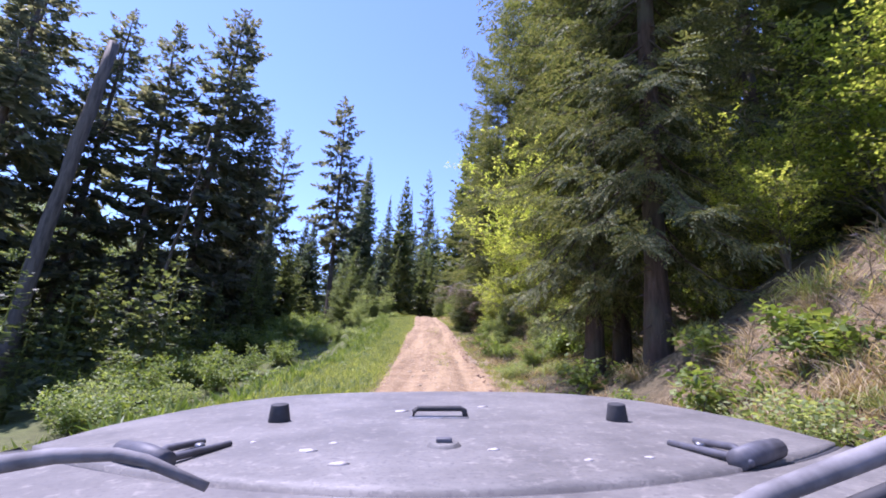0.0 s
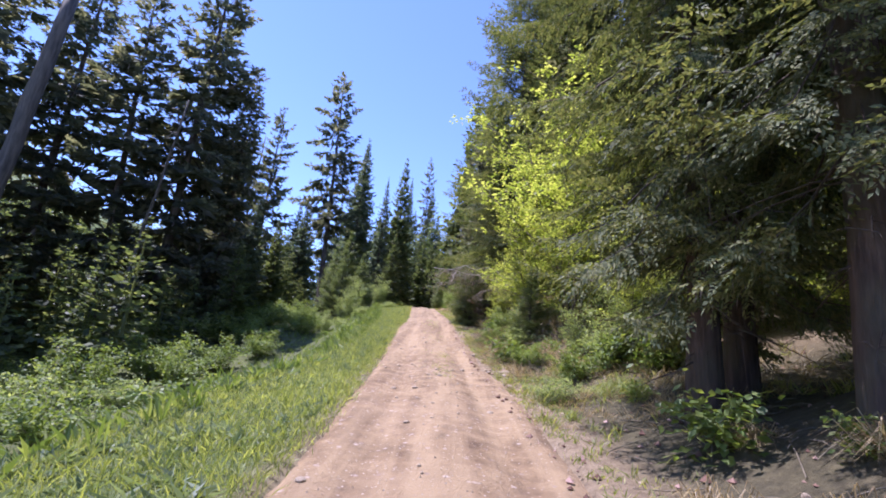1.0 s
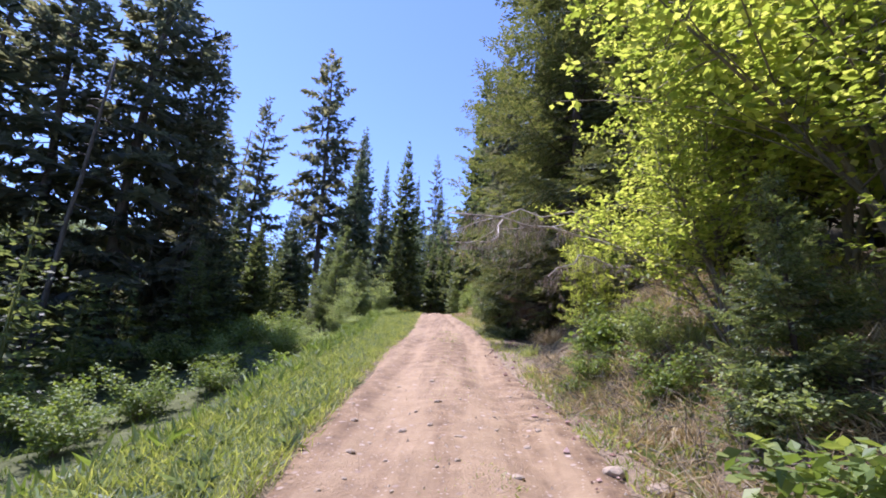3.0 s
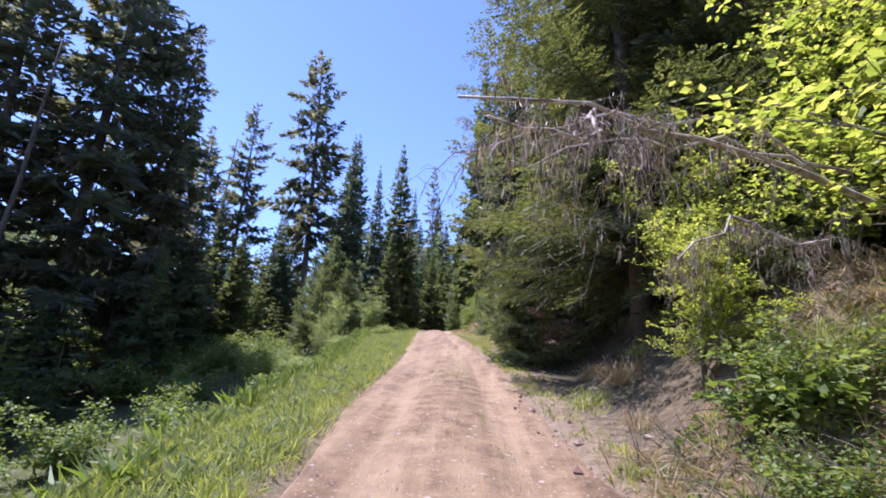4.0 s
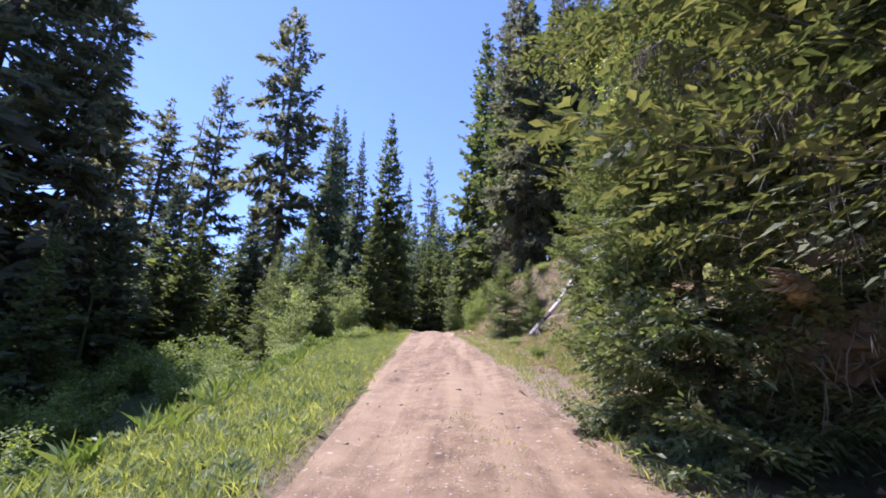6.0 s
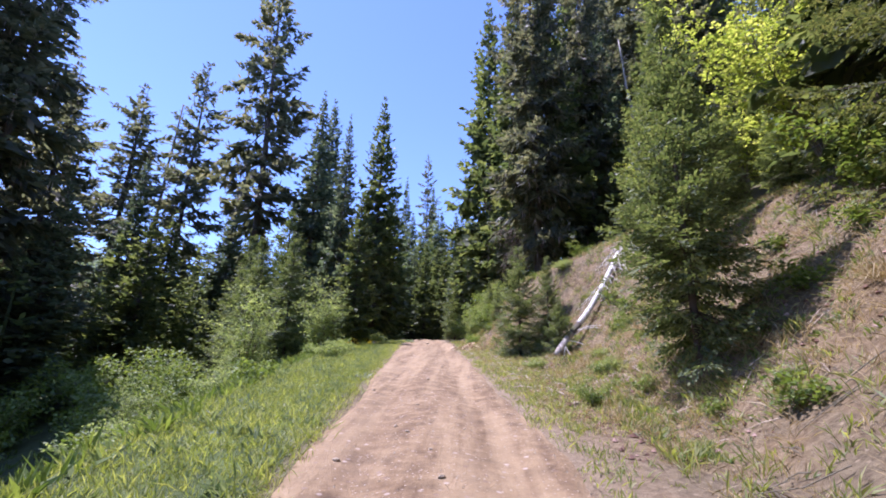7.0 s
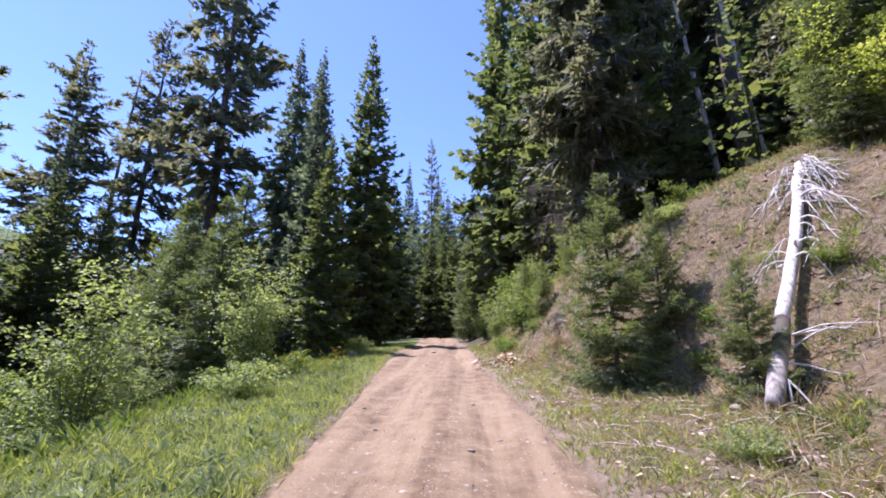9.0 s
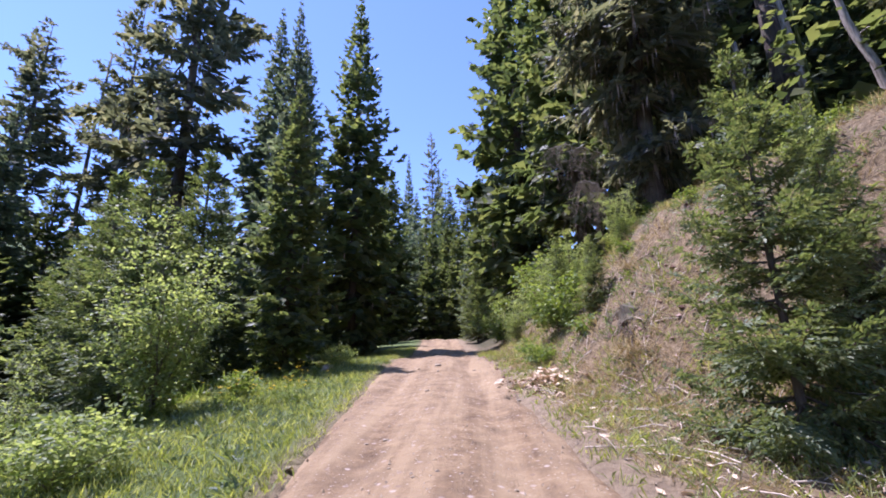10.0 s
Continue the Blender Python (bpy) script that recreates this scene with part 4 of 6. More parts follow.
# ---- grass ----
def blades_on(count, spot, length, width, seed, clump=9, curl=0.5):
    """Grass blades in clumps; spot gives the places of the clumps from random numbers."""
    rng = np.random.default_rng(seed)
    n = count // clump
    x, y = spot(rng, n)
    x = np.repeat(x, clump) + rng.normal(0, 0.06, n * clump)
    y = np.repeat(y, clump) + rng.normal(0, 0.06, n * clump)
    base = np.stack([x, y, lie(x, y) - 0.02], axis=1)
    k = len(base)
    way = rng.normal(0, curl, (k, 3))
    way[:, 2] = 1.0
    ln = length * np.repeat(0.5 + 0.9 * rng.random(n), clump) * (0.6 + 0.6 * rng.random(k))
    way = unit(way) * ln[:, None]
    b = Blades()
    side = unit(np.cross(way, rng.normal(0, 1, (k, 3))))
    b.add(base, way, side, width * (0.7 + 0.6 * rng.random(k)), 0.22 * ln, 0.4)
    return b


def shoulder(rng, n):
    y = 1.0 + 72.0 * rng.random(n)
    wide = np.interp(y, SHOULDER_Y, SHOULDER_W) + 0.45
    u = -1.36 - wide * rng.random(n)
    return road_x(y) + u, y


def bank(rng, n):
    y = 1.0 + 54.0 * rng.random(n)
    y = np.where(y > 8.0, y + 4.0, y)
    y = np.where(y > 25.0, y + 8.0, y)
    u = np.interp(y, _fine, _RT) - 0.4 + 5.5 * rng.random(n) ** 1.3
    return road_x(y) + u, y


def middle(rng, n):
    y = np.concatenate([15.5 + 4.5 * rng.random(n // 3), 22 + 7 * rng.random(n // 3), 29.5 + 4.5 * rng.random(n - 2 * (n // 3))])
    return road_x(y) + 0.08 + rng.normal(0, 0.13, n), y


def verge(rng, n):
    y = 2.0 + 60.0 * rng.random(n)
    return road_x(y) + 1.35 + np.abs(rng.normal(0, 0.35, n)), y


def floor_left(rng, n):
    y = 3.0 + 62.0 * rng.random(n)
    return road_x(y) - 1.4 - np.interp(y, SHOULDER_Y, SHOULDER_W) - 15.0 * rng.random(n) ** 1.6, y


def shoulder_clumps(rng, n):
    y = 2.0 + 62.0 * rng.random(n)
    return road_x(y) - 1.4 - (np.interp(y, SHOULDER_Y, SHOULDER_W) + 0.5) * rng.random(n) ** 0.8, y


tagged(part("grass", blades_on(150000, shoulder, 0.19, 0.011, 61).mesh("grass", M_GRASS)), "lush green grass on the road shoulder", "grass", kind="stuff")
tagged(part("dry_grass", blades_on(32000, bank, 0.32, 0.011, 62, 16, 0.9).mesh("dry_grass", M_STRAW)), "tufts of straw-coloured dry grass on the bank", "dry grass", kind="stuff")
tagged(part("bank_grass", blades_on(20000, bank, 0.26, 0.018, 63, 16).mesh("bank_grass", M_GRASS)), "scattered green grass tufts on the bank", "grass", kind="stuff")
tagged(part("road_grass", blades_on(9000, middle, 0.085, 0.010, 64, 9, 0.8).mesh("road_grass", M_GRASS)), "thin grass between the wheel ruts", "grass", kind="stuff")
tagged(part("verge_grass", blades_on(9000, verge, 0.16, 0.014, 65, 10).mesh("verge_grass", M_GRASS)), "short grass along the road edge", "grass", kind="stuff")
tagged(part("weeds", blades_on(30000, floor_left, 0.36, 0.045, 66, 10).mesh("weeds", M_SHRUB)), "green weeds below the shoulder", "weeds", kind="stuff")

tagged(part("shoulder_weeds", blades_on(26000, shoulder_clumps, 0.20, 0.034, 77, 26, 0.9).mesh("shoulder_weeds", M_WEED)), "pale broad-leaved weeds among the shoulder grass", "weeds", kind="stuff")


M_EARTH = bark_material("root_bound_earth", (0.050, 0.032, 0.018), (0.21, 0.14, 0.085), 9.0)
M_ROOT = bark_material("bare_root_bark", (0.075, 0.052, 0.034), (0.24, 0.18, 0.125), 12.0)
M_CRUMB = leaf_material("soil_crumbs", [(0.0, (0.072, 0.050, 0.024)), (0.6, (0.17, 0.132, 0.068)), (1.0, (0.37, 0.34, 0.20))], 0.0, rough=0.95)
M_WEATHERED = wood_material("weathered_grey_wood", (0.12, 0.09, 0.07), (0.52, 0.46, 0.39), 9.0)
M_CHIP = wood_material("fresh_wood_chips", (0.34, 0.22, 0.12), (0.72, 0.56, 0.38), 14.0)
M_LITTER = wood_material("weathered_bark_chips", (0.20, 0.14, 0.09), (0.58, 0.48, 0.36), 14.0)


def tussock(seed, label, mat, count=260, length=0.62):
    """A clump of long arching blades."""
    rng = np.random.default_rng(seed)
    b = Blades()
    base = np.stack([rng.normal(0, 0.07, count), rng.normal(0, 0.07, count), np.full(count, -0.03)], axis=1)
    way = rng.normal(0, 0.75, (count, 3))
    way[:, 2] = 0.85
    ln = length * (0.45 + 0.7 * rng.random(count))
    way = unit(way) * ln[:, None]
    b.add(base, way, unit(np.cross(way, rng.normal(0, 1, (count, 3)))), 0.009, 0.55 * ln, 0.55)
    thing = new("grass_tussock", b.mesh("grass_tussock", mat))
    return tagged(thing, label, "grass")


class Clumps(Bushes):
    pass


dry_clump = Clumps(tussock(67, "arching clump of dry straw grass on the bank", M_STRAW), "grass clumps")
green_clump = Clumps(tussock(68, "arching clump of green grass on the bank", M_GRASS), "grass clumps")
rng = np.random.default_rng(69)
for i in range(70):
    y = 3.0 + 33.0 * rng.random() if i < 52 else 38.0 + 20.0 * rng.random()
    u = float(np.interp(y, _fine, _RT)) + 0.15 + 2.6 * rng.random()
    (dry_clump if rng.random() < 0.6 else green_clump).put(float(road_x(y)) + u, y, 0.6 + 0.7 * rng.random(), 360 * rng.random())


# ---- stones, sticks and litter ----
def stone_mesh(name, seed, rough=0.28):
    rng = np.random.default_rng(seed)
    bm = bmesh.new()
    bmesh.ops.create_icosphere(bm, subdivisions=2, radius=1.0)
    knock = unit(rng.normal(0, 1, (7, 3)))
    for v in bm.verts:
        p = np.array(v.co)
        for k in knock:
            over = p @ k - 0.72
            if over > 0:
                p = p - k * over * 0.9
        v.co = Vector(p * (1 + rough * 0.25 * (rng.random() - 0.5)))
    me = bpy.data.meshes.new(name)
    bm.to_mesh(me)
    bm.free()
    me.materials.append(M_STONE)
    return me


STONES = [stone_mesh("stone", 71 + i) for i in range(4)]
rng = np.random.default_rng(72)


def put_stone(x, y, size, label="pale stone lying on the ground", bed=0.0):
    ob = new("stone", STONES[int(rng.integers(0, 4))])
    s = size * np.array([0.8 + 0.5 * rng.random(), 0.8 + 0.5 * rng.random(), 0.45 + 0.3 * rng.random()])
    z = float(lie(x, y)) if abs(x - float(road_x(y))) > 1.35 else float(road_height(np.array(x), np.array(y), np.array(x - float(road_x(y)))))
    ob.matrix_basis = pose(x, y, z + 0.25 * s[2] - bed * size, 12 * rng.random(), 12 * rng.random(), 360 * rng.random()) @ Matrix.Diagonal((*s, 1))
    tagged(ob, label, "stone", "stones")


put_stone(-3.1, 57.0, 0.11, "fist-sized pale stone on the dirt road")
put_stone(-5.9, 57.4, 0.20, "pale rock in the grass")
for i in range(130):
    y = 3.0 + 58.0 * rng.random()
    put_stone(float(road_x(y)) + rng.normal(0, 0.75), y, 0.018 + 0.026 * rng.random() ** 2, "small stone on the dirt road")
for i in range(70):
    y = 12.0 + 9.5 * rng.random()
    put_stone(float(road_x(y)) + rng.normal(0.1, 0.7), y, 0.022 + 0.035 * rng.random() ** 2, "pale stone bedded in the dirt road", 0.12)
for i in range(26):
    y = 14.5 + 6.0 * rng.random()
    put_stone(float(road_x(y)) + 1.25 + 0.5 * rng.random(), y, 0.05 + 0.07 * rng.random() ** 2, "pale rock at the road edge", 0.05)
for i in range(80):
    y = 36.0 + 24.0 * rng.random()
    put_stone(float(road_x(y)) + float(np.interp(y, _fine, _RT)) - 0.7 + 4.5 * rng.random(), y, 0.03 + 0.06 * rng.random() ** 2, "pale stone on the bare bank")
for i in range(26):
    y = 3.0 + 32.0 * rng.random()
    put_stone(float(road_x(y)) + 1.5 + 1.2 * rng.random(), y, 0.03 + 0.06 * rng.random() ** 2, "stone at the foot of the bank")


def pebbles(count, seed):
    """Loose gravel as small four-cornered chips."""
    rng = np.random.default_rng(seed)
    y = 1.0 + 62.0 * rng.random(count)
    u = np.where(rng.random(count) < 0.7, rng.normal(0, 0.8, count), 1.0 + 0.8 * rng.random(count))
    u = np.clip(u, -1.6, 2.4)
    x = road_x(y) + u
    z = np.where(np.abs(u) < 1.35, road_height(x, y, u), lie(x, y))
    s = 0.006 + 0.016 * rng.random(count) ** 2
    tet = np.array([[1, 0, -0.3], [-0.5, 0.87, -0.3], [-0.5, -0.87, -0.3], [0.1, 0.1, 0.75]])
    ang = rng.random(count) * 6.28
    ca, sa = np.cos(ang), np.sin(ang)
    t = tet[None] * s[:, None, None] * (0.7 + 0.6 * rng.random((count, 4, 1)))
    v = np.stack([t[..., 0] * ca[:, None] - t[..., 1] * sa[:, None], t[..., 0] * sa[:, None] + t[..., 1] * ca[:, None], t[..., 2]], axis=-1)
    v = v + np.stack([x, y, z], axis=-1)[:, None]
    o = np.arange(count)[:, None] * 4
    f = np.concatenate([o + np.array([[0, 1, 3]]), o + np.array([[1, 2, 3]]), o + np.array([[2, 0, 3]])])
    return mesh_from("gravel", v.reshape(-1, 3), f, M_STONE)


tagged(part("gravel", pebbles(9000, 73)), "loose gravel and chips on the road", "gravel", kind="stuff")


def sticks(count, spot, seed, long=(0.2, 0.9), mat=None, thick=0.009):
    rng = np.random.default_rng(seed)
    t = Tubes()
    xs, ys_ = spot(rng, count)
    for x, y in zip(xs, ys_):
        a, ln = rng.random() * 6.28, long[0] + (long[1] - long[0]) * rng.random() ** 2
        q = np.linspace(-0.5, 0.5, 3)
        px, py = x + math.cos(a) * q * ln, y + math.sin(a) * q * ln
        pz = lie(px, py) + 0.02 + 0.05 * rng.random()
        pz[1] += 0.02
        t.add(np.stack([px, py, pz], axis=1), [thick, thick * 0.9, thick * 0.5], 4, closed=False)
    return t.mesh("sticks", mat or M_DEAD)


def debris(rng, n):
    y = 42.0 + 14.0 * rng.random(n)
    return road_x(y) + 1.6 + 2.6 * rng.random(n), y


def bank_wide(rng, n):
    y = 2.0 + 58.0 * rng.random(n)
    return road_x(y) + np.interp(y, _fine, _RT) + 4.0 * rng.random(n), y


tagged(part("twig_litter", sticks(420, debris, 74, (0.06, 0.6), M_LITTER, 0.008)), "bleached twigs and bark scattered by the road", "twigs", kind="stuff")
def chips(count, seed):
    """Flat pale wood chips at the road edge."""
    rng = np.random.default_rng(seed)
    y = np.concatenate([rng.normal(54.3, 0.45, count // 2), 43.0 + 11.0 * rng.random(count - count // 2)])
    u = np.concatenate([1.95 + rng.normal(0, 0.30, count // 2), 1.6 + 2.6 * rng.random(count - count // 2)])
    x = road_x(y) + u
    heap = np.where(np.arange(count) < count // 2, 0.32 * np.exp(-((u - 1.95) / 0.3) ** 2 - ((y - 54.3) / 0.45) ** 2) * rng.random(count), 0.0)
    at = np.stack([x, y, lie(x, y) + 0.015 + heap], axis=1)
    a = rng.random(count) * 6.28
    ln = np.where(np.arange(count) < count // 2, 0.07 + 0.16 * rng.random(count) ** 2, 0.04 + 0.11 * rng.random(count) ** 2)
    way = np.stack([np.cos(a), np.sin(a), rng.normal(0, 0.25, count)], axis=1) * ln[:, None]
    b = Blades()
    b.add(at, way, unit(np.cross(way, np.array([[0, 0, 1.0]]) + rng.normal(0, 0.4, (count, 3)))), 0.45 * ln, 0.0, 0.5)
    return b.mesh("wood_chips", M_CHIP)


tagged(part("wood_chips", chips(1300, 76)), "pale splintered wood chips along the road edge", "wood chips", kind="stuff")
tagged(part("bank_twigs", sticks(1100, bank_wide, 75, (0.1, 0.9), M_TWIG, 0.006)), "dead twigs on the bank", "twigs", kind="stuff")


# ---- dead wood ----
def fallen_log():
    """A bleached trunk that leans up the bank, with bare drooping branches at its upper end."""
    rng = np.random.default_rng(81)
    q = np.linspace(0, 1, 22)
    key = np.array([[1.50, 47.02, 6.36], [1.74, 47.28, 6.70], [2.78, 48.48, 7.72], [3.62, 49.2, 8.85], [4.35, 49.95, 9.95], [5.0, 50.63, 10.91]])
    line = np.stack([np.interp(q, [0, 0.1, 0.36, 0.58, 0.8, 1.0], key[:, c]) for c in range(3)], axis=1)
    line[1:-1] = 0.25 * line[:-2] + 0.5 * line[1:-1] + 0.25 * line[2:]
    line += rng.normal(0, 0.008, line.shape)
    thing = new("fallen_log")
    for cut, name, mat, r0, r1, label in ((slice(0, 5), "butt", M_WEATHERED, 0.100, 0.098, "weathered pale butt end"), (slice(4, 7), "bark", M_BARK, 0.101, 0.098, "strip of dark bark left on the trunk"), (slice(6, 22), "trunk", M_DEAD, 0.096, 0.092, "")):
        t = Tubes()
        t.add(line[cut], np.linspace(r0, r1, len(line[cut])), 14, 0.12, rng)
        part(name, t.mesh("log_" + name, mat), thing, label)
    for i in range(7):
        t, f = Tubes(), 0.45 + 0.5 * rng.random()
        p0 = np.array([np.interp(f, q, line[:, c]) for c in range(3)])
        d = unit(rng.normal(0, 1, 3) * np.array([1, 0.6, 0.4]))
        t.add(np.stack([p0, p0 + d * 0.17, p0 + d * 0.26]), [0.03, 0.022, 0.010], 6, 0.3, rng)
        part("knot", t.mesh("log_knot", M_DEAD), thing)
    for i in range(46):
        f = 0.99 - 0.50 * rng.random() ** 2.2
        p0 = np.array([np.interp(f, q, line[:, c]) for c in range(3)])
        right = 1.0 if rng.random() < 0.8 else -1.0
        d = unit(np.array([0.28 + 0.22 * rng.normal(), -0.9, 0.45 + 0.45 * rng.random()]) if right > 0 else np.array([-0.9, 0.1 + 0.3 * rng.normal(), 0.25 + 0.3 * rng.random()]))
        ln = (0.5 + 1.1 * rng.random()) * (1.0 if right > 0 else 0.65)
        s = np.linspace(0, 1, 9)[:, None]
        pts = p0 + d * s * ln * 0.8 + np.array([0, 0, -1.0]) * ((0.9 + 0.7 * rng.random()) * ln * s ** (1.8 + rng.random())) + np.cumsum(rng.normal(0, 0.030, (9, 3)), axis=0) * s
        t = Tubes()
        t.add(pts, np.linspace(0.022, 0.006, 9), 5, closed=False)
        for k in range(5):
            g = int(rng.integers(3, 8))
            e = unit(0.6 * d + np.array([0, 0, -0.9]) + rng.normal(0, 0.5, 3)) * (0.18 + 0.4 * rng.random())
            t.add(np.stack([pts[g], pts[g] + e * 0.5, pts[g] + e + np.array([0, 0, -0.08])]), [0.009, 0.007, 0.003], 4, closed=False)
        part("branch", t.mesh("log_branch", M_DEAD), thing)
    for i in range(6):
        t = Tubes()
        p0 = line[int(rng.integers(1, 6))] + np.array([0.05, -0.1, -0.05])
        d = unit(np.array([0.5 + 0.5 * rng.normal(), -0.6 + 0.3 * rng.random(), -0.25 + 0.5 * rng.normal()]))
        s = np.linspace(0, 1, 6)[:, None]
        t.add(p0 + d * s * (0.5 + 0.6 * rng.random()) + np.array([0, 0, -0.25]) * s ** 2 + rng.normal(0, 0.03, (6, 3)) * s, np.linspace(0.015, 0.005, 6), 5, closed=False)
        part("branch", t.mesh("log_branch", M_DEAD), thing, "broken pale branch at the butt")
    return tagged(thing, "bleached fallen trunk with bare branches, leaning up the bank", "log")


fallen_log()


def snag(name, label, base, top, girth, limbs, mat, seed, taper=0.75, broken=True):
    rng = np.random.default_rng(seed)
    a, b = np.array(base, float), np.array(top, float)
    q = np.linspace(0, 1, 10)
    line = a + np.outer(q, b - a)
    line[1:-1, :2] += rng.normal(0, 0.05, (8, 2))
    t = Tubes()
    t.add(line, girth * (1 - taper * q), 9, 0.15, rng)
    thing = new(name)
    part("trunk", t.mesh(name + "_trunk", mat), thing)
    for i in range(limbs):
        f = 0.3 + 0.68 * rng.random()
        p0 = np.array([np.interp(f, q, line[:, c]) for c in range(3)])
        az, ln = rng.random() * 6.28, (0.4 + 1.1 * rng.random())
        d = np.array([math.cos(az), math.sin(az), -0.15 + 0.3 * rng.random()])
        t = Tubes()
        t.add(np.stack([p0, p0 + d * ln * 0.6, p0 + d * ln + np.array([0, 0, -0.2 * ln])]), [0.04, 0.025, 0.008], 4, closed=False)
        part("limb", t.mesh(name + "_limb", mat), thing)
    return tagged(thing, label, "dead tree", "dead trees")


snag("dead_tree", "leaning broken dead trunk among the conifers", (-31.0, 34.0, -2.5), (-29.6, 34.0, 25.6), 0.62, 8, M_SNAG, 82, 0.35)
snag("dead_tree", "thin grey standing dead trunk", (-30.0, 46.5, -2.0), (-24.0, 41.0, 21.3), 0.24, 30, M_SNAG, 83)
snag("dead_tree", "thin dead spar beside the tall conifers", (-37.0, 81.0, 1.0), (-36.2, 81.5, 37.8), 0.30, 26, M_SNAG, 84)
snag("dead_tree", "tall pale dead spar on the hillside", (15.3, 71.0, 15.0), (13.5, 71.0, 38.0), 0.24, 9, M_WEATHERED, 85)
snag("dead_tree", "pale broken dead spar on the hillside", (17.9, 70.2, 15.5), (16.1, 70.2, 39.0), 0.34, 9, M_WEATHERED, 86)
snag("dead_tree", "broken leaning snag at the top of the slope", (20.5, 68.0, 16.0), (18.1, 68.0, 28.0), 0.30, 6, M_WEATHERED, 87, 0.5)


def lichen_limb(base, tip, seed, label, group="dead limbs", sag=0.45, way=(), count=90, twig=1.0, bare=0.12, girth=0.024):
    """A dead limb that reaches out over the road edge, hung with lichen and bare twigs."""
    rng = np.random.default_rng(seed)
    a, b = np.array(base, float), np.array(tip, float)
    q = np.linspace(0, 1, 9)
    line = a + np.outer(q, b - a)
    line[:, 2] += 0.35 * np.sin(q * 3.0)
    if way:
        key = np.array((base, *way, tip), float)
        line = np.stack([np.interp(q, np.linspace(0, 1, len(key)), key[:, c]) for c in range(3)], axis=1)
    thing = new("dead_limb")
    t, h = Tubes(), Blades()
    line[1:-1] += rng.normal(0, 0.025 if way else 0.07, (7, 3))
    t.add(line, girth * (1 - 0.8 * q) + 0.004, 6, 0.25, rng)
    part("limb", t.mesh("dead_limb", M_WEATHERED), thing)
    t = Tubes()
    for i in range(count):
        f = bare + (1 - bare) * rng.random()
        p0 = np.array([np.interp(f, q, line[:, c]) for c in range(3)])
        d = unit(rng.normal(0, 1, 3) + np.array([-0.3, 0.2, -0.2]))
        ln = twig * (0.2 + 0.7 * rng.random() ** 1.5)
        s = np.linspace(0, 1, 5)[:, None]
        pts = p0 + d * s * ln + np.array([0, 0, -sag * ln]) * s ** 2 + rng.normal(0, 0.035, (5, 3)) * s
        t.add(pts, [0.005, 0.0045, 0.0035, 0.0025, 0.0015], 4, closed=False)
        for j in range(4):
            g = int(rng.integers(1, 5))
            e = unit(d + rng.normal(0, 0.8, 3)) * 0.3 * ln
            t.add(np.stack([pts[g], pts[g] + e * 0.6, pts[g] + e + np.array([0, 0, -0.06])]), [0.003, 0.0022, 0.0012], 3, closed=False)
        k = 26
        at = pts[rng.integers(1, 5, k)] + rng.normal(0, 0.02, (k, 3))
        fall = np.stack([rng.normal(0, 0.05, k), rng.normal(0, 0.05, k), -0.03 - 0.13 * rng.random(k) ** 1.5], axis=1)
        h.add(at, fall * np.array([0.5, 0.5, 1.0]), unit(rng.normal(0, 1, (k, 3))), 0.004 + 0.006 * rng.random(k))
    tagged(part("twig_spray", t.mesh("dead_limb_twigs", M_TWIG), thing), kind="stuff")
    tagged(part("lichen", h.mesh("dead_limb_lichen", M_MOSS), thing), "grey-green hanging lichen", kind="stuff")
    return tagged(thing, label, "branch", group)


lichen_limb((3.3, 23.7, 4.8), (-0.77, 22.5, 5.22), 91, "dead lichen-hung limb reaching over the road edge", way=((1.6, 23.05, 5.05), (0.87, 22.86, 5.15), (0.02, 22.5, 5.15)), count=34, twig=0.62)
lichen_limb((0.05, 22.5, 5.14), (-0.62, 21.6, 4.52), 92, "forked dead limb hung with lichen", way=((-0.04, 22.1, 4.72),), count=12, twig=0.35, girth=0.010)
lichen_limb((2.3, 23.5, 5.25), (-0.7, 22.9, 5.0), 88, "dead bough with a curtain of grey twigs and lichen", sag=1.5, count=22, bare=0.5, twig=0.62, girth=0.014)
lichen_limb((1.9, 23.2, 5.0), (-0.3, 22.8, 4.85), 89, "dead bough with a curtain of grey twigs and lichen", sag=1.7, count=20, bare=0.5, twig=0.58, girth=0.012)
lichen_limb((2.6, 24.2, 4.7), (0.9, 23.5, 4.45), 93, "twisted dead bough hung with lichen", sag=0.9, count=40, bare=0.1, twig=0.45, girth=0.016)
lichen_limb((2.8, 33.4, 7.4), (0.3, 31.6, 7.2), 94, "dead fir bough with a curtain of grey twigs", sag=1.3)
lichen_limb((3.0, 33.2, 6.6), (1.0, 31.0, 6.5), 96, "dead fir bough with a curtain of grey twigs", sag=1.3)
lichen_limb((3.4, 62.4, 15.0), (0.4, 59.6, 14.2), 98, "dead fir bough with a curtain of grey twigs", sag=2.2)
lichen_limb((3.2, 62.6, 13.4), (1.2, 59.2, 12.8), 99, "dead fir bough with a curtain of grey twigs", sag=2.2)


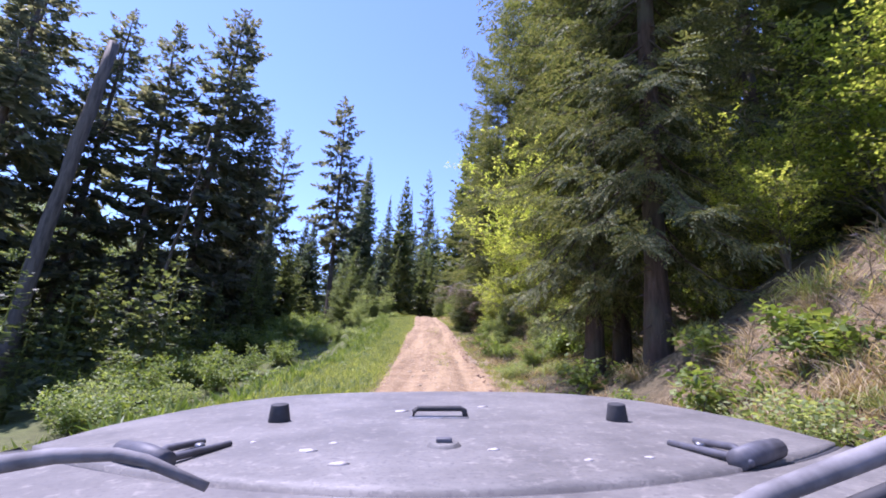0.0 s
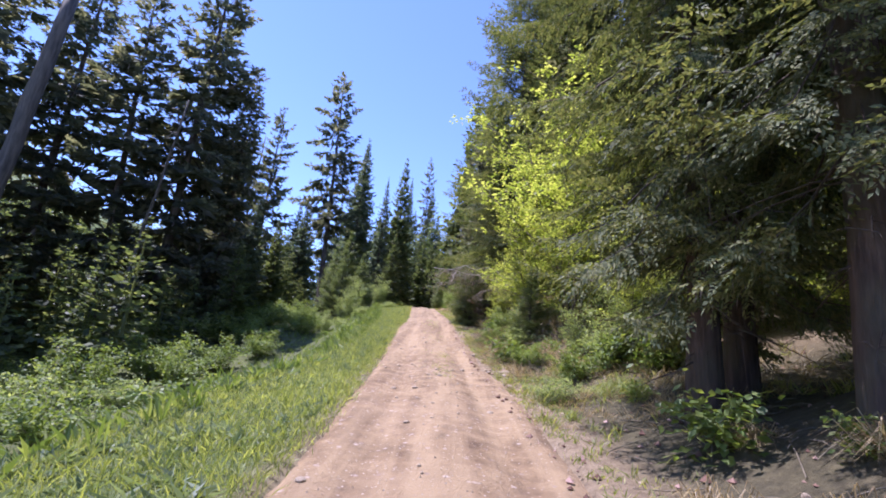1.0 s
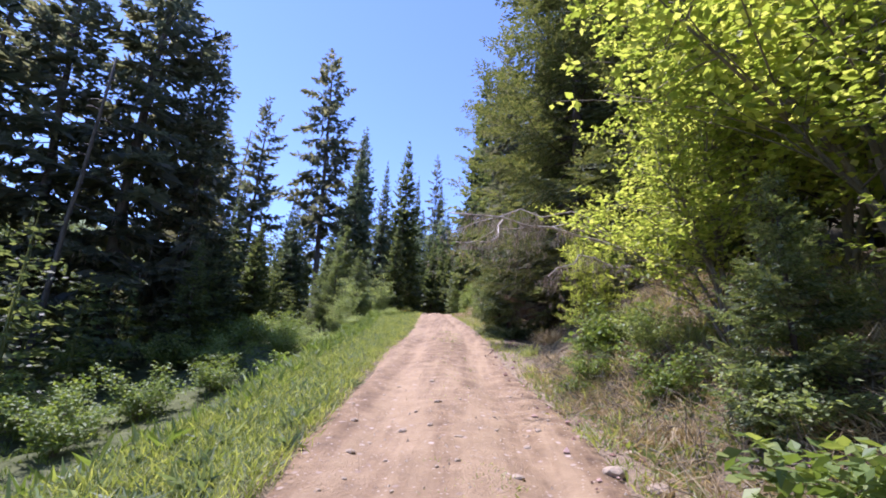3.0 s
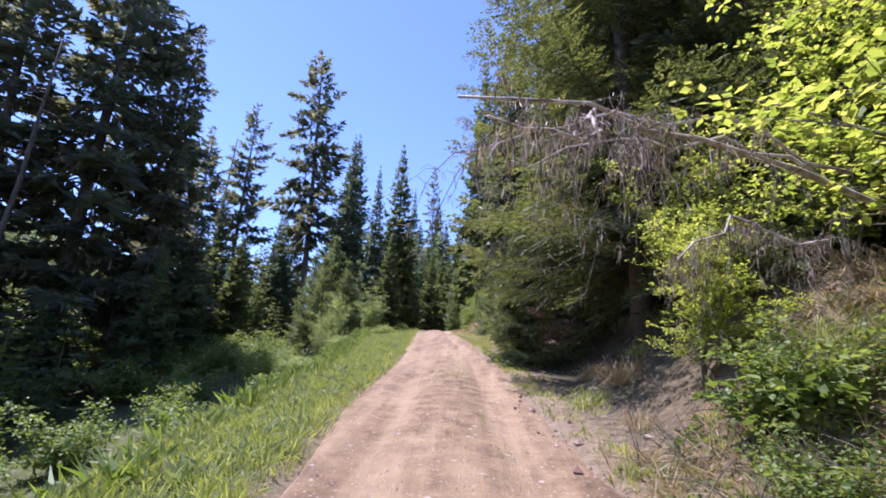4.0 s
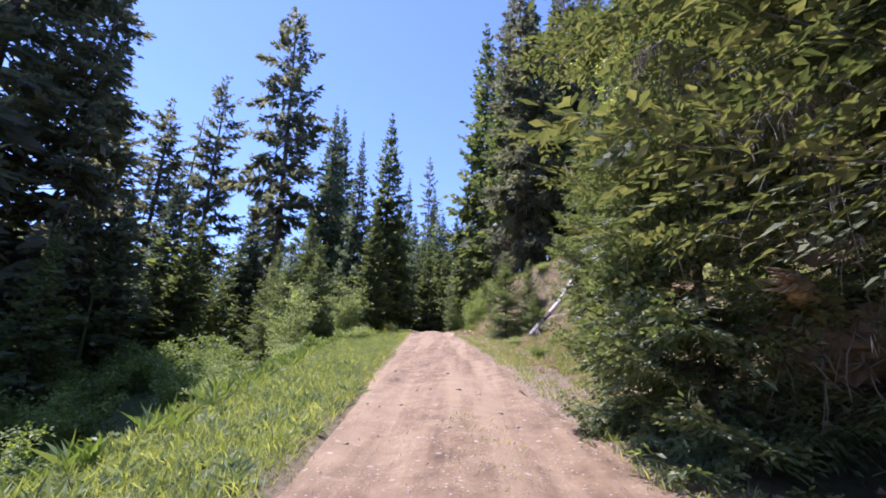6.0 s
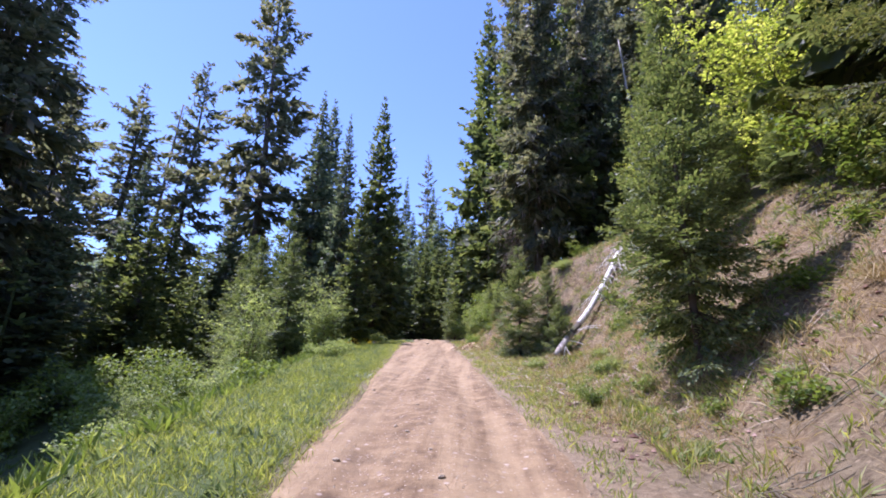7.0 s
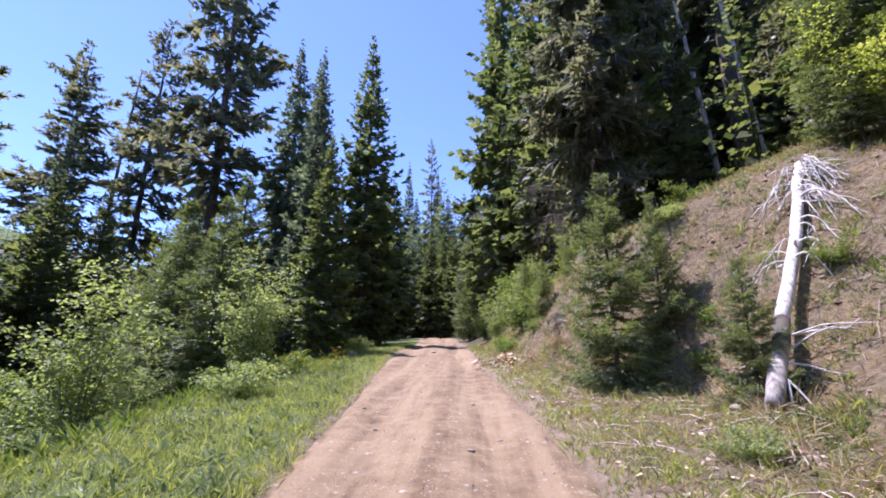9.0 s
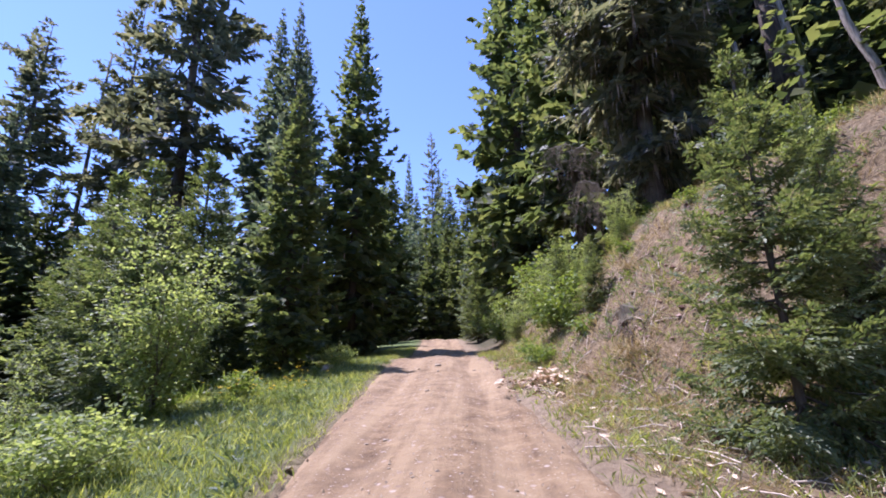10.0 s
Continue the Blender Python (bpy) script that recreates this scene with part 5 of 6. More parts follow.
def root_mat(name, label, heart, size, seed, hang, down=0.9):
    """A lumpy overhang of soil, turf and bare roots at a washed-out bank."""
    rng = np.random.default_rng(seed)
    bm = bmesh.new()
    bmesh.ops.create_icosphere(bm, subdivisions=4, radius=1.0)
    kick = rng.random((6, 3)) * 6.28
    for v in bm.verts:
        p = np.array(v.co)
        k = 1.0 + sum(0.16 / (i + 1) * math.sin((2.1 + 1.9 * i) * p[i % 3] + kick[i, 0]) * math.cos((1.7 + 1.6 * i) * p[(i + 1) % 3] + kick[i, 1]) for i in range(6)) + 0.07 * rng.normal()
        v.co = Vector(p * k * np.array(size) + np.array(heart))
    me = bpy.data.meshes.new(name)
    bm.to_mesh(me)
    bm.free()
    me.materials.append(M_EARTH)
    thing = new(name)
    part("earth", me, thing)
    for i in range(hang):
        a = rng.random() * 6.28
        p0 = np.array(heart) + np.array([math.cos(a) * size[0] * 0.92, -abs(math.sin(a)) * size[1] * 0.95, size[2] * (rng.random() - 0.25)])
        n = 7
        s = np.linspace(0, 1, n)[:, None]
        d = unit(np.array([math.cos(a) * 0.5, -0.55, 0.1]) + rng.normal(0, 0.35, 3))
        ln = (0.35 + 0.65 * rng.random()) * down
        t = Tubes()
        t.add(p0 + d * s * ln * 0.5 + np.array([0, 0, -1.0]) * ln * s ** 1.6 + np.cumsum(rng.normal(0, 0.025, (n, 3)), axis=0) * s, np.linspace(0.014, 0.003, n), 5, closed=False)
        for k in range(3):
            e = rng.normal(0, 1, 3) * 0.16 + np.array([0, 0, -0.14])
            g = p0 + d * 0.3 * ln + np.array([0, 0, -0.4 * ln * rng.random()])
            t.add(np.stack([g, g + e * 0.6, g + e]), [0.006, 0.005, 0.002], 4, closed=False)
        part("root", t.mesh("bare_root", M_ROOT), thing)
    return tagged(thing, label, "roots", "bank overhangs")


root_mat("root_mat", "overhanging mat of dark soil and roots above a hollow", (1.85, 32.1, 5.0), (0.6, 0.5, 0.36), 141, 26, 0.6)
root_mat("root_mat", "washed-out brown bank face with hanging grey roots", (1.45, 54.0, 7.8), (1.15, 0.7, 0.8), 142, 26, 0.8)


def stump():
    """A splintered end of orange rotten wood at the lip of the bank, with bare roots over it."""
    rng = np.random.default_rng(95)
    thing = new("rotten_log")
    t = Tubes()
    q = np.linspace(0, 1, 12)[:, None]
    line = np.array([0.98, 31.40, 5.28]) + q * np.array([0.55, 0.45, -0.06])
    line += rng.normal(0, 0.012, line.shape)
    t.add(line, (0.062 + 0.03 * rng.random(12)) * np.linspace(0.8, 1.3, 12), 13, 0.55, rng)
    part("trunk", t.mesh("rotten_log", M_ROT), thing)
    for i in range(16):
        a, r = rng.random() * 6.28, 0.065 * rng.random() ** 0.5
        p0 = line[0] + np.array([0.03, math.cos(a) * r, math.sin(a) * r])
        d = np.array([-0.10 - 0.16 * rng.random(), 0.03 * rng.normal() - 0.05, 0.03 * rng.normal()])
        r_ = Tubes()
        r_.add(np.stack([p0, p0 + d * 0.6, p0 + d]), [0.018, 0.012, 0.003], 5, 0.4, rng)
        part("splinter", r_.mesh("log_splinter", M_ROT), thing)
    for i in range(26):
        a = radians(20 + 150 * rng.random())
        d = unit(np.array([-math.cos(a), -0.35 + 0.25 * rng.normal(), math.sin(a)]))
        p0 = np.array([1.15, 31.4, 5.40])
        s = np.linspace(0, 1, 6)[:, None]
        r_ = Tubes()
        r_.add(p0 + d * s * (0.28 + 0.22 * rng.random()) + rng.normal(0, 0.02, (6, 3)) * s, np.linspace(0.010, 0.003, 6), 5, closed=False)
        part("root", r_.mesh("log_root", M_TWIG), thing)
    return tagged(thing, "rotten orange-brown log end sticking out of the bank", "log")


stump()


# ---- loose cover on the bare bank ----
def clods(count, seed):
    """Crumbs of soil and stone on the bare bank."""
    rng = np.random.default_rng(seed)
    y = np.where(rng.random(count) < 0.75, 38.0 + 22.0 * rng.random(count), 3.0 + 30.0 * rng.random(count))
    u = np.interp(y, _fine, _RT) - 0.8 + 6.5 * rng.random(count) ** 1.3
    x = road_x(y) + u
    s = 0.012 + 0.045 * rng.random(count) ** 3
    oct_ = np.array([[1, 0, 0], [0, 1, 0], [-1, 0, 0], [0, -1, 0], [0, 0, 0.8], [0, 0, -0.6]])
    v = oct_[None] * s[:, None, None] * (0.6 + 0.8 * rng.random((count, 6, 1)))
    a = rng.random(count)[:, None] * 6.28
    v = np.stack([v[..., 0] * np.cos(a) - v[..., 1] * np.sin(a), v[..., 0] * np.sin(a) + v[..., 1] * np.cos(a), v[..., 2]], axis=-1)
    v = v + np.stack([x, y, lie(x, y) + 0.2 * s], axis=-1)[:, None]
    o = np.arange(count)[:, None] * 6
    tri = ((0, 1, 4), (1, 2, 4), (2, 3, 4), (3, 0, 4), (1, 0, 5), (2, 1, 5), (3, 2, 5), (0, 3, 5))
    return mesh_from("soil_crumbs", v.reshape(-1, 3), np.concatenate([o + np.array([k]) for k in tri]), M_CRUMB)


tagged(part("soil_crumbs", clods(6500, 151)), "brown crumbs of soil and small stones on the bank", "rubble", kind="stuff")



def brush_bank(rng, n):
    y = np.where(rng.random(n) < 0.7, 16.0 + 9.0 * rng.random(n), 2.5 + 5.0 * rng.random(n))
    return road_x(y) + np.interp(y, _fine, _RT) - 0.1 + 2.8 * rng.random(n), y


def tangle(count, seed):
    """Dead stems that stand and lean in a tangle on the bank."""
    rng = np.random.default_rng(seed)
    t = Tubes()
    xs, ys_ = brush_bank(rng, count)
    for x, y in zip(xs, ys_):
        d = unit(np.array([rng.normal(-0.2, 0.7), rng.normal(-0.2, 0.7), 0.25 + 0.9 * rng.random()]))
        ln = 0.25 + 0.75 * rng.random() ** 1.5
        s = np.linspace(0, 1, 5)[:, None]
        pts = np.array([x, y, float(lie(x, y)) - 0.03]) + d * s * ln + np.array([0, 0, -0.35 * ln]) * s ** 2 + np.cumsum(rng.normal(0, 0.02, (5, 3)), axis=0) * s
        t.add(pts, [0.006, 0.005, 0.004, 0.003, 0.0015], 4, closed=False)
        for k in range(2):
            e = unit(d + rng.normal(0, 0.7, 3)) * 0.3 * ln
            t.add(np.stack([pts[2], pts[2] + e * 0.6, pts[2] + e]), [0.004, 0.003, 0.001], 3, closed=False)
    return t.mesh("dry_brush", M_TWIG)


tagged(part("dry_brush", tangle(1200, 155)), "tangle of dead grey-brown stems on the bank", "brush", kind="stuff")
tagged(part("brush_straw", blades_on(18000, brush_bank, 0.34, 0.009, 156, 15, 1.0).mesh("brush_straw", M_STRAW)), "dry straw among the dead stems on the bank", "dry grass", kind="stuff")
tagged(part("brush_leaves", blades_on(9000, brush_bank, 0.12, 0.055, 157, 12, 0.8).mesh("brush_leaves", M_SHRUB)), "small green leaves sprouting through the dead stems", "weeds", kind="stuff")


def bare_bank(rng, n):
    y = 38.0 + 22.0 * rng.random(n)
    return road_x(y) + np.interp(y, _fine, _RT) - 0.3 + 6.5 * rng.random(n) ** 1.2, y


tagged(part("bank_straw", blades_on(32000, bare_bank, 0.24, 0.010, 152, 13, 1.2).mesh("bank_straw", M_STRAW)), "flattened dry straw over the bare bank", "dry grass", kind="stuff")
tagged(part("bank_sprouts", blades_on(22000, bare_bank, 0.17, 0.026, 153, 22, 0.9).mesh("bank_sprouts", M_SHRUB)), "small green sprouts on the bare bank", "weeds", kind="stuff")

def log_verge(rng, n):
    y = 39.0 + 15.0 * rng.random(n)
    return road_x(y) + 1.7 + 2.6 * rng.random(n), y


tagged(part("verge_weeds", blades_on(16000, log_verge, 0.20, 0.012, 158, 16, 0.7).mesh("verge_weeds", M_GRASS)), "thin green weeds on the wide verge", "weeds", kind="stuff")
tagged(part("verge_straw", blades_on(12000, log_verge, 0.22, 0.009, 159, 14, 1.0).mesh("verge_straw", M_STRAW)), "dry straw on the wide verge", "dry grass", kind="stuff")
tagged(part("bank_weeds", blades_on(15000, bare_bank, 0.15, 0.016, 163, 22, 0.9).mesh("bank_weeds", M_WEED)), "grey-green weeds thinly scattered over the bare bank", "weeds", kind="stuff")
tagged(part("bank_brush", sticks(420, bare_bank, 154, (0.08, 0.55), M_LITTER, 0.006)), "grey dead brush lying on the bare bank", "twigs", kind="stuff")


# ---- far woods ----
def woods(name, spots, seed, mat, label, boughs=(19, 5, 7)):
    """Many distant firs joined into one mass."""
    rng = np.random.default_rng(seed)
    models = []
    for i in range(3):
        leaf, _, limb = fir_crown(np.random.default_rng(seed + i), 25.0, 4.8, 0.8, *boughs, -14, 36, 0.34, 0, 0, 0.85, 0.72)
        leaf.add(np.zeros((2, 3)), np.array([[0, 0, 24.5], [0, 0, 24.5]]), np.array([[1.0, 0, 0], [0, 1.0, 0]]), 0.5, 0.0, 0.1)
        models.append(np.concatenate(leaf.v) / 25.0)
    vs = []
    for x, y, h, wide in spots:
        v = models[int(rng.integers(0, 3))].copy()
        a = rng.random() * 6.28
        ca, sa = math.cos(a), math.sin(a)
        r = np.stack([v[:, 0] * ca - v[:, 1] * sa, v[:, 0] * sa + v[:, 1] * ca, v[:, 2]], axis=1) * np.array([h * wide, h * wide, h])
        vs.append(r + np.array([x, y, float(lie(x, y)) - 0.3]))
    v = np.concatenate(vs)
    return tagged(part(name, mesh_from(name, v, np.arange(len(v)).reshape(-1, 4), mat)), label, "woods", kind="stuff")


rng = np.random.default_rng(101)
spots = []
for i in range(160):
    x, y = -40 - 75 * rng.random() ** 1.2, 6 + 130 * rng.random()
    spots.append((x, y, 13 + 0.12 * (-x - 40) + 6 * rng.random(), 0.9 + 0.4 * rng.random()))
for i in range(80):
    x, y = -20 - 20 * rng.random(), 26 + 50 * rng.random()
    spots.append((x, y, 5 + 6.5 * rng.random(), 1.1 + 0.5 * rng.random()))
for i in range(46):
    x, y = -25 - 24 * rng.random(), 50 + 42 * rng.random()
    spots.append((x, y, 9 + 7 * rng.random(), 1.0 + 0.4 * rng.random()))
woods("woods", spots, 111, M_FIR, "dense conifer forest below the road")
spots = []
for i in range(110):
    x, y = 15 + 50 * rng.random(), -5 + 115 * rng.random()
    if y > 40 or x > 18:
        spots.append((x, y, 13 + 10 * rng.random(), 0.8 + 0.4 * rng.random()))
for i in range(36):
    y = 84 + 70 * rng.random()
    x = float(road_x(y)) + (4.0 + 26 * rng.random())
    spots.append((x, y, 13 + 9 * rng.random(), 0.85 + 0.3 * rng.random()))
woods("hillside_woods", spots, 121, M_FIR, "conifer forest on the hillside above the road")
spots = []
for i in range(60):
    y = 88 + 80 * rng.random()
    x = float(road_x(y)) - (4.0 + 40 * rng.random())
    spots.append((x, y, 11 + 7 * rng.random(), 1.0 + 0.3 * rng.random()))
for i in range(95):
    x, y = -78 + 72 * rng.random(), 98 + 42 * rng.random()
    if abs(x - float(road_x(y))) > 4.0:
        spots.append((x, y, 17 + 9 * rng.random(), 1.0 + 0.3 * rng.random()))
for i in range(150):
    a = rng.random() * 2.4 - 1.2
    d = 165 + 80 * rng.random()
    spots.append((math.sin(a) * d - 15, math.cos(a) * d, 10 + 8 * rng.random(), 0.9 + 0.3 * rng.random()))
for i in range(50):
    x, y = -40 + 80 * rng.random(), -14 - 40 * rng.random()
    if abs(x) > 6:
        spots.append((x, y, 18 + 12 * rng.random(), 0.9))
woods("distant_woods", spots, 131, M_FIR_BLUE, "distant conifers closing the valley")
spots = []
for i in range(800):
    x, y = -78 - 170 * rng.random(), -10 + 290 * rng.random()
    spots.append((x, y, 13 + 8 * rng.random(), 1.1 + 0.4 * rng.random()))
woods("hillside_forest", spots, 141, M_FIR, "far forested hillside across the valley", (11, 4, 5))


# ---- the off-road vehicle that the view starts from ----
def vehicle_material():
    n = Nodes("dusty_grey_paint")
    dust, spot, fine = n.noise(4.5, 8.0, 0.7), n.noise(40.0, 5.0, 0.65), n.noise(110.0, 3.0, 0.6)
    c = n.ramp(dust, [(0.3, (0.082, 0.078, 0.073)), (0.7, (0.185, 0.175, 0.160))])
    c = n.mix(n.ramp(spot, [(0.55, (0, 0, 0)), (0.68, (0.3, 0.3, 0.3))]), c, (0.40, 0.37, 0.32))
    c = n.mix(n.ramp(fine, [(0.54, (0, 0, 0)), (0.66, (0.7, 0.7, 0.7))]), c, (0.085, 0.080, 0.078))
    n.colour(c)
    n.p.inputs["Roughness"].default_value = 0.62
    n.bump(fine, 0.15, 0.004)
    return n.m


def plain_material(name, colour, rough, metal=0.0):
    n = Nodes(name)
    a = n.noise(35.0, 4.0)
    n.colour(n.ramp(a, [(0.35, tuple(0.7 * v for v in colour)), (0.7, tuple(1.25 * v for v in colour))]))
    n.p.inputs["Roughness"].default_value, n.p.inputs["Metallic"].default_value = rough, metal
    n.bump(a, 0.2, 0.004)
    return n.m


M_PAINT = vehicle_material()
M_RUBBER = plain_material("black_rubber", (0.035, 0.035, 0.038), 0.75)
M_PLASTIC = plain_material("faded_black_plastic", (0.085, 0.085, 0.10), 0.6)
M_DUSTY = plain_material("dust_covered_plastic", (0.17, 0.163, 0.165), 0.8)
M_STEEL = plain_material("wheel_steel", (0.22, 0.22, 0.23), 0.45, 0.8)
M_SPLAT = plain_material("dried_mud_splat", (0.50, 0.46, 0.44), 0.9)


def bm_mesh(name, bm, material, bevel=0.0, segments=2, smooth=True):
    if bevel:
        bmesh.ops.bevel(bm, geom=bm.edges[:], offset=bevel, segments=segments, affect="EDGES", profile=0.6)
    bmesh.ops.recalc_face_normals(bm, faces=bm.faces[:])
    me = bpy.data.meshes.new(name)
    bm.to_mesh(me)
    bm.free()
    for p in me.polygons:
        p.use_smooth = smooth
    me.materials.append(material)
    return me


def box_bm(size, at=(0, 0, 0), taper=1.0):
    bm = bmesh.new()
    bmesh.ops.create_cube(bm, size=1.0)
    for v in bm.verts:
        k = taper if v.co.z > 0 else 1.0
        v.co = Vector((v.co.x * size[0] * k + at[0], v.co.y * size[1] * k + at[1], v.co.z * size[2] + at[2]))
    return bm


def hood_z(x, y):
    """Height of the hood's skin below the eye."""
    return -0.231 - 0.052 * (y - 0.64) - 0.036 * np.abs(x / 0.9) ** 3.0


def hood_rear(x):
    return 0.64 + 0.55 * x ** 2


def hood_front(x):
    return np.interp(np.abs(x), [0, 0.3, 0.5, 0.6, 0.72, 0.80, 0.86, 0.90], [1.80, 1.785, 1.75, 1.71, 1.63, 1.52, 1.42, 1.33])


def skin(name, xs, back, front, rows, drop, material):
    """A curved panel between two edges with a rolled skirt round the far edge and a lip at the near one."""
    v, f = [], []
    q = np.linspace(0, 1, rows)
    for x in xs:
        b, e = back(x), front(x)
        col = [(x, b + (e - b) * k, float(hood_z(x, b + (e - b) * k))) for k in q]
        ex, ey, ez = col[-1]
        side = np.sign(x) * np.clip((abs(x) - 0.5) / 0.4, 0, 1)
        for o, d in ((0.018, 0.006), (0.03, 0.03), (0.034, drop)):
            col.append((ex + side * o, ey + (1 - abs(side)) * o + 0.004, ez - d))
        bx, by, bz = col[0]
        col.insert(0, (bx, by - 0.004, bz - 0.03))
        v.extend(col)
    n = rows + 4
    for i in range(len(xs) - 1):
        for j in range(n - 1):
            f.append([i * n + j, (i + 1) * n + j, (i + 1) * n + j + 1, i * n + j + 1])
    return mesh_from(name, np.array(v), np.array(f), material, smooth=True)


def wheel(parent, x, y, z, radius=0.40, wide=0.26):
    t = Tubes()
    ring = 28
    prof = [(-0.5, 0.62), (-0.5, 0.90), (-0.38, 0.985), (-0.2, 1.0), (0.2, 1.0), (0.38, 0.985), (0.5, 0.90), (0.5, 0.62)]
    v, f = [], []
    for k in range(ring):
        a = 6.2832 * k / ring
        for o, r in prof:
            lug = 0.02 if (k % 2 and r > 0.95) else 0.0
            v.append((o * wide, math.cos(a) * radius * (r - lug), math.sin(a) * radius * (r - lug)))
    m = len(prof)
    for k in range(ring):
        for j in range(m):
            f.append([k * m + j, ((k + 1) % ring) * m + j, ((k + 1) % ring) * m + (j + 1) % m, k * m + (j + 1) % m])
    tyre = part("wheel", mesh_from("tyre", np.array(v), np.array(f), M_RUBBER, True), parent, "black knobbly off-road tyre")
    tyre.location = (x, y, z)
    bm = bmesh.new()
    bmesh.ops.create_cone(bm, cap_ends=True, segments=24, radius1=radius * 0.62, radius2=radius * 0.5, depth=wide * 0.8)
    bmesh.ops.rotate(bm, verts=bm.verts, matrix=Matrix.Rotation(radians(90), 3, "Y"))
    part("rim", bm_mesh("rim", bm, M_STEEL, 0.008), tyre, "grey steel rim")


def off_road_vehicle():
    """Hood, cowl and lower body in a frame whose origin is the eye at the start."""
    thing = new("off_road_vehicle")
    xs = np.concatenate([np.linspace(-0.90, -0.55, 12), np.linspace(-0.5, 0.5, 21), np.linspace(0.55, 0.90, 12)])
    hood = part("hood", skin("hood", xs, hood_rear, hood_front, 26, 0.13, M_PAINT), thing, "dusty grey hood with mud specks")
    cx = np.linspace(-0.93, 0.93, 31)
    part("cowl", skin("cowl", cx, lambda x: 0.34 + 0.10 * x ** 2, lambda x: hood_rear(x) - 0.028, 8, 0.04, M_PAINT), thing)
    # rubber stops
    for x in (-0.391, 0.446):
        bm = bmesh.new()
        bmesh.ops.create_cone(bm, cap_ends=True, segments=20, radius1=0.027, radius2=0.021, depth=0.042)
        bmesh.ops.translate(bm, verts=bm.verts, vec=(x, 1.19, float(hood_z(x, 1.19)) + 0.02))
        part("rubber_stop", bm_mesh("rubber_stop", bm, M_RUBBER, 0.003), hood, "round black rubber stop")
    # tie-down loop
    t = Tubes()
    z = float(hood_z(0, 1.23))
    t.add([(-0.064, 1.225, z - 0.005), (-0.060, 1.225, z + 0.016), (-0.050, 1.226, z + 0.021), (0.058, 1.226, z + 0.021), (0.068, 1.225, z + 0.016), (0.072, 1.225, z - 0.005)], [0.007] * 6, 8)
    part("tie_down_loop", t.mesh("tie_down_loop", M_RUBBER), hood, "black metal tie-down loop")
    bm = box_bm((0.150, 0.030, 0.004), (0.004, 1.215, z + 0.001))
    part("loop_base", bm_mesh("loop_base", bm, M_STEEL, 0.001), hood)
    # washer nozzle
    zn = float(hood_z(0.01, 0.905))
    bm = bmesh.new()
    bmesh.ops.create_cone(bm, cap_ends=True, segments=24, radius1=0.034, radius2=0.026, depth=0.010)
    bmesh.ops.translate(bm, verts=bm.verts, vec=(0.012, 0.905, zn + 0.003))
    noz = part("washer_nozzle", bm_mesh("nozzle_ring", bm, M_PAINT, 0.002), hood, "round washer nozzle")
    part("jet", bm_mesh("nozzle_jet", box_bm((0.030, 0.014, 0.012), (0.012, 0.90, zn + 0.010)), M_PLASTIC, 0.003), noz)
    # hinges
    for sgn, x in ((-1, -0.445), (1, 0.495)):
        zz = float(hood_z(x, 0.86))
        arm = Tubes()
        arm.add([(x - sgn * 0.050, 0.925, zz + 0.002), (x - sgn * 0.008, 0.80, zz + 0.013), (x - sgn * 0.0, 0.76, zz + 0.014)], [0.006, 0.007, 0.006], 8)
        hinge = part("hood_hinge", arm.mesh("hinge_strap", M_PLASTIC), hood, "dusty black hood hinge")
        arm = Tubes()
        arm.add([(x + sgn * 0.010, 0.945, zz + 0.001), (x + sgn * 0.035, 0.86, zz + 0.011), (x + sgn * 0.01, 0.78, zz + 0.014)], [0.006, 0.007, 0.007], 8)
        part("strap", arm.mesh("hinge_strap", M_PLASTIC), hinge)
        knuckle = Tubes()
        knuckle.add([(x - sgn * 0.015, 0.775, zz + 0.014), (x + sgn * 0.045, 0.81, zz + 0.016), (x + sgn * 0.105, 0.85, zz + 0.012)], [0.017, 0.019, 0.017], 14)
        part("knuckle", knuckle.mesh("hinge_knuckle", M_PLASTIC), hinge)
        bolt = bmesh.new()
        bmesh.ops.create_cone(bolt, cap_ends=True, segments=10, radius1=0.010, radius2=0.008, depth=0.008)
        bmesh.ops.translate(bolt, verts=bolt.verts, vec=(x - sgn * 0.010, 0.89, zz + 0.008))
        part("bolt", bm_mesh("hinge_bolt", bolt, M_STEEL), hinge)
    # wipers
    w = Tubes()
    w.add([(-0.62, 0.53, -0.205), (-0.53, 0.545, -0.172), (-0.43, 0.55, -0.158), (-0.366, 0.555, -0.158), (-0.335, 0.56, -0.166), (-0.265, 0.565, -0.197)], [0.012, 0.011, 0.009, 0.0075, 0.007, 0.0055], 12)
    wiper = part("wiper", w.mesh("wiper_arm", M_DUSTY), thing, "dusty black wiper arm")
    w = Tubes()
    w.add([(-0.60, 0.50, -0.215), (-0.46, 0.515, -0.200), (-0.34, 0.52, -0.205), (-0.24, 0.52, -0.215)], [0.006, 0.008, 0.008, 0.004], 8)
    part("blade", w.mesh("wiper_blade", M_RUBBER), wiper, "black rubber wiper blade")
    w = Tubes()
    w.add([(0.20, 0.42, -0.192), (0.30, 0.45, -0.168), (0.45, 0.45, -0.117), (0.56, 0.45, -0.085)], [0.008, 0.010, 0.0105, 0.0105], 12)
    wiper = part("wiper", w.mesh("wiper_arm", M_DUSTY), thing, "dusty black wiper arm")
    w = Tubes()
    w.add([(0.30, 0.43, -0.190), (0.40, 0.43, -0.156), (0.54, 0.43, -0.110)], [0.006, 0.007, 0.006], 8)
    part("blade", w.mesh("wiper_blade", M_RUBBER), wiper, "black rubber wiper blade")
    # black strip added below the gap behind the hood, standing in for its shade
    w = Tubes()
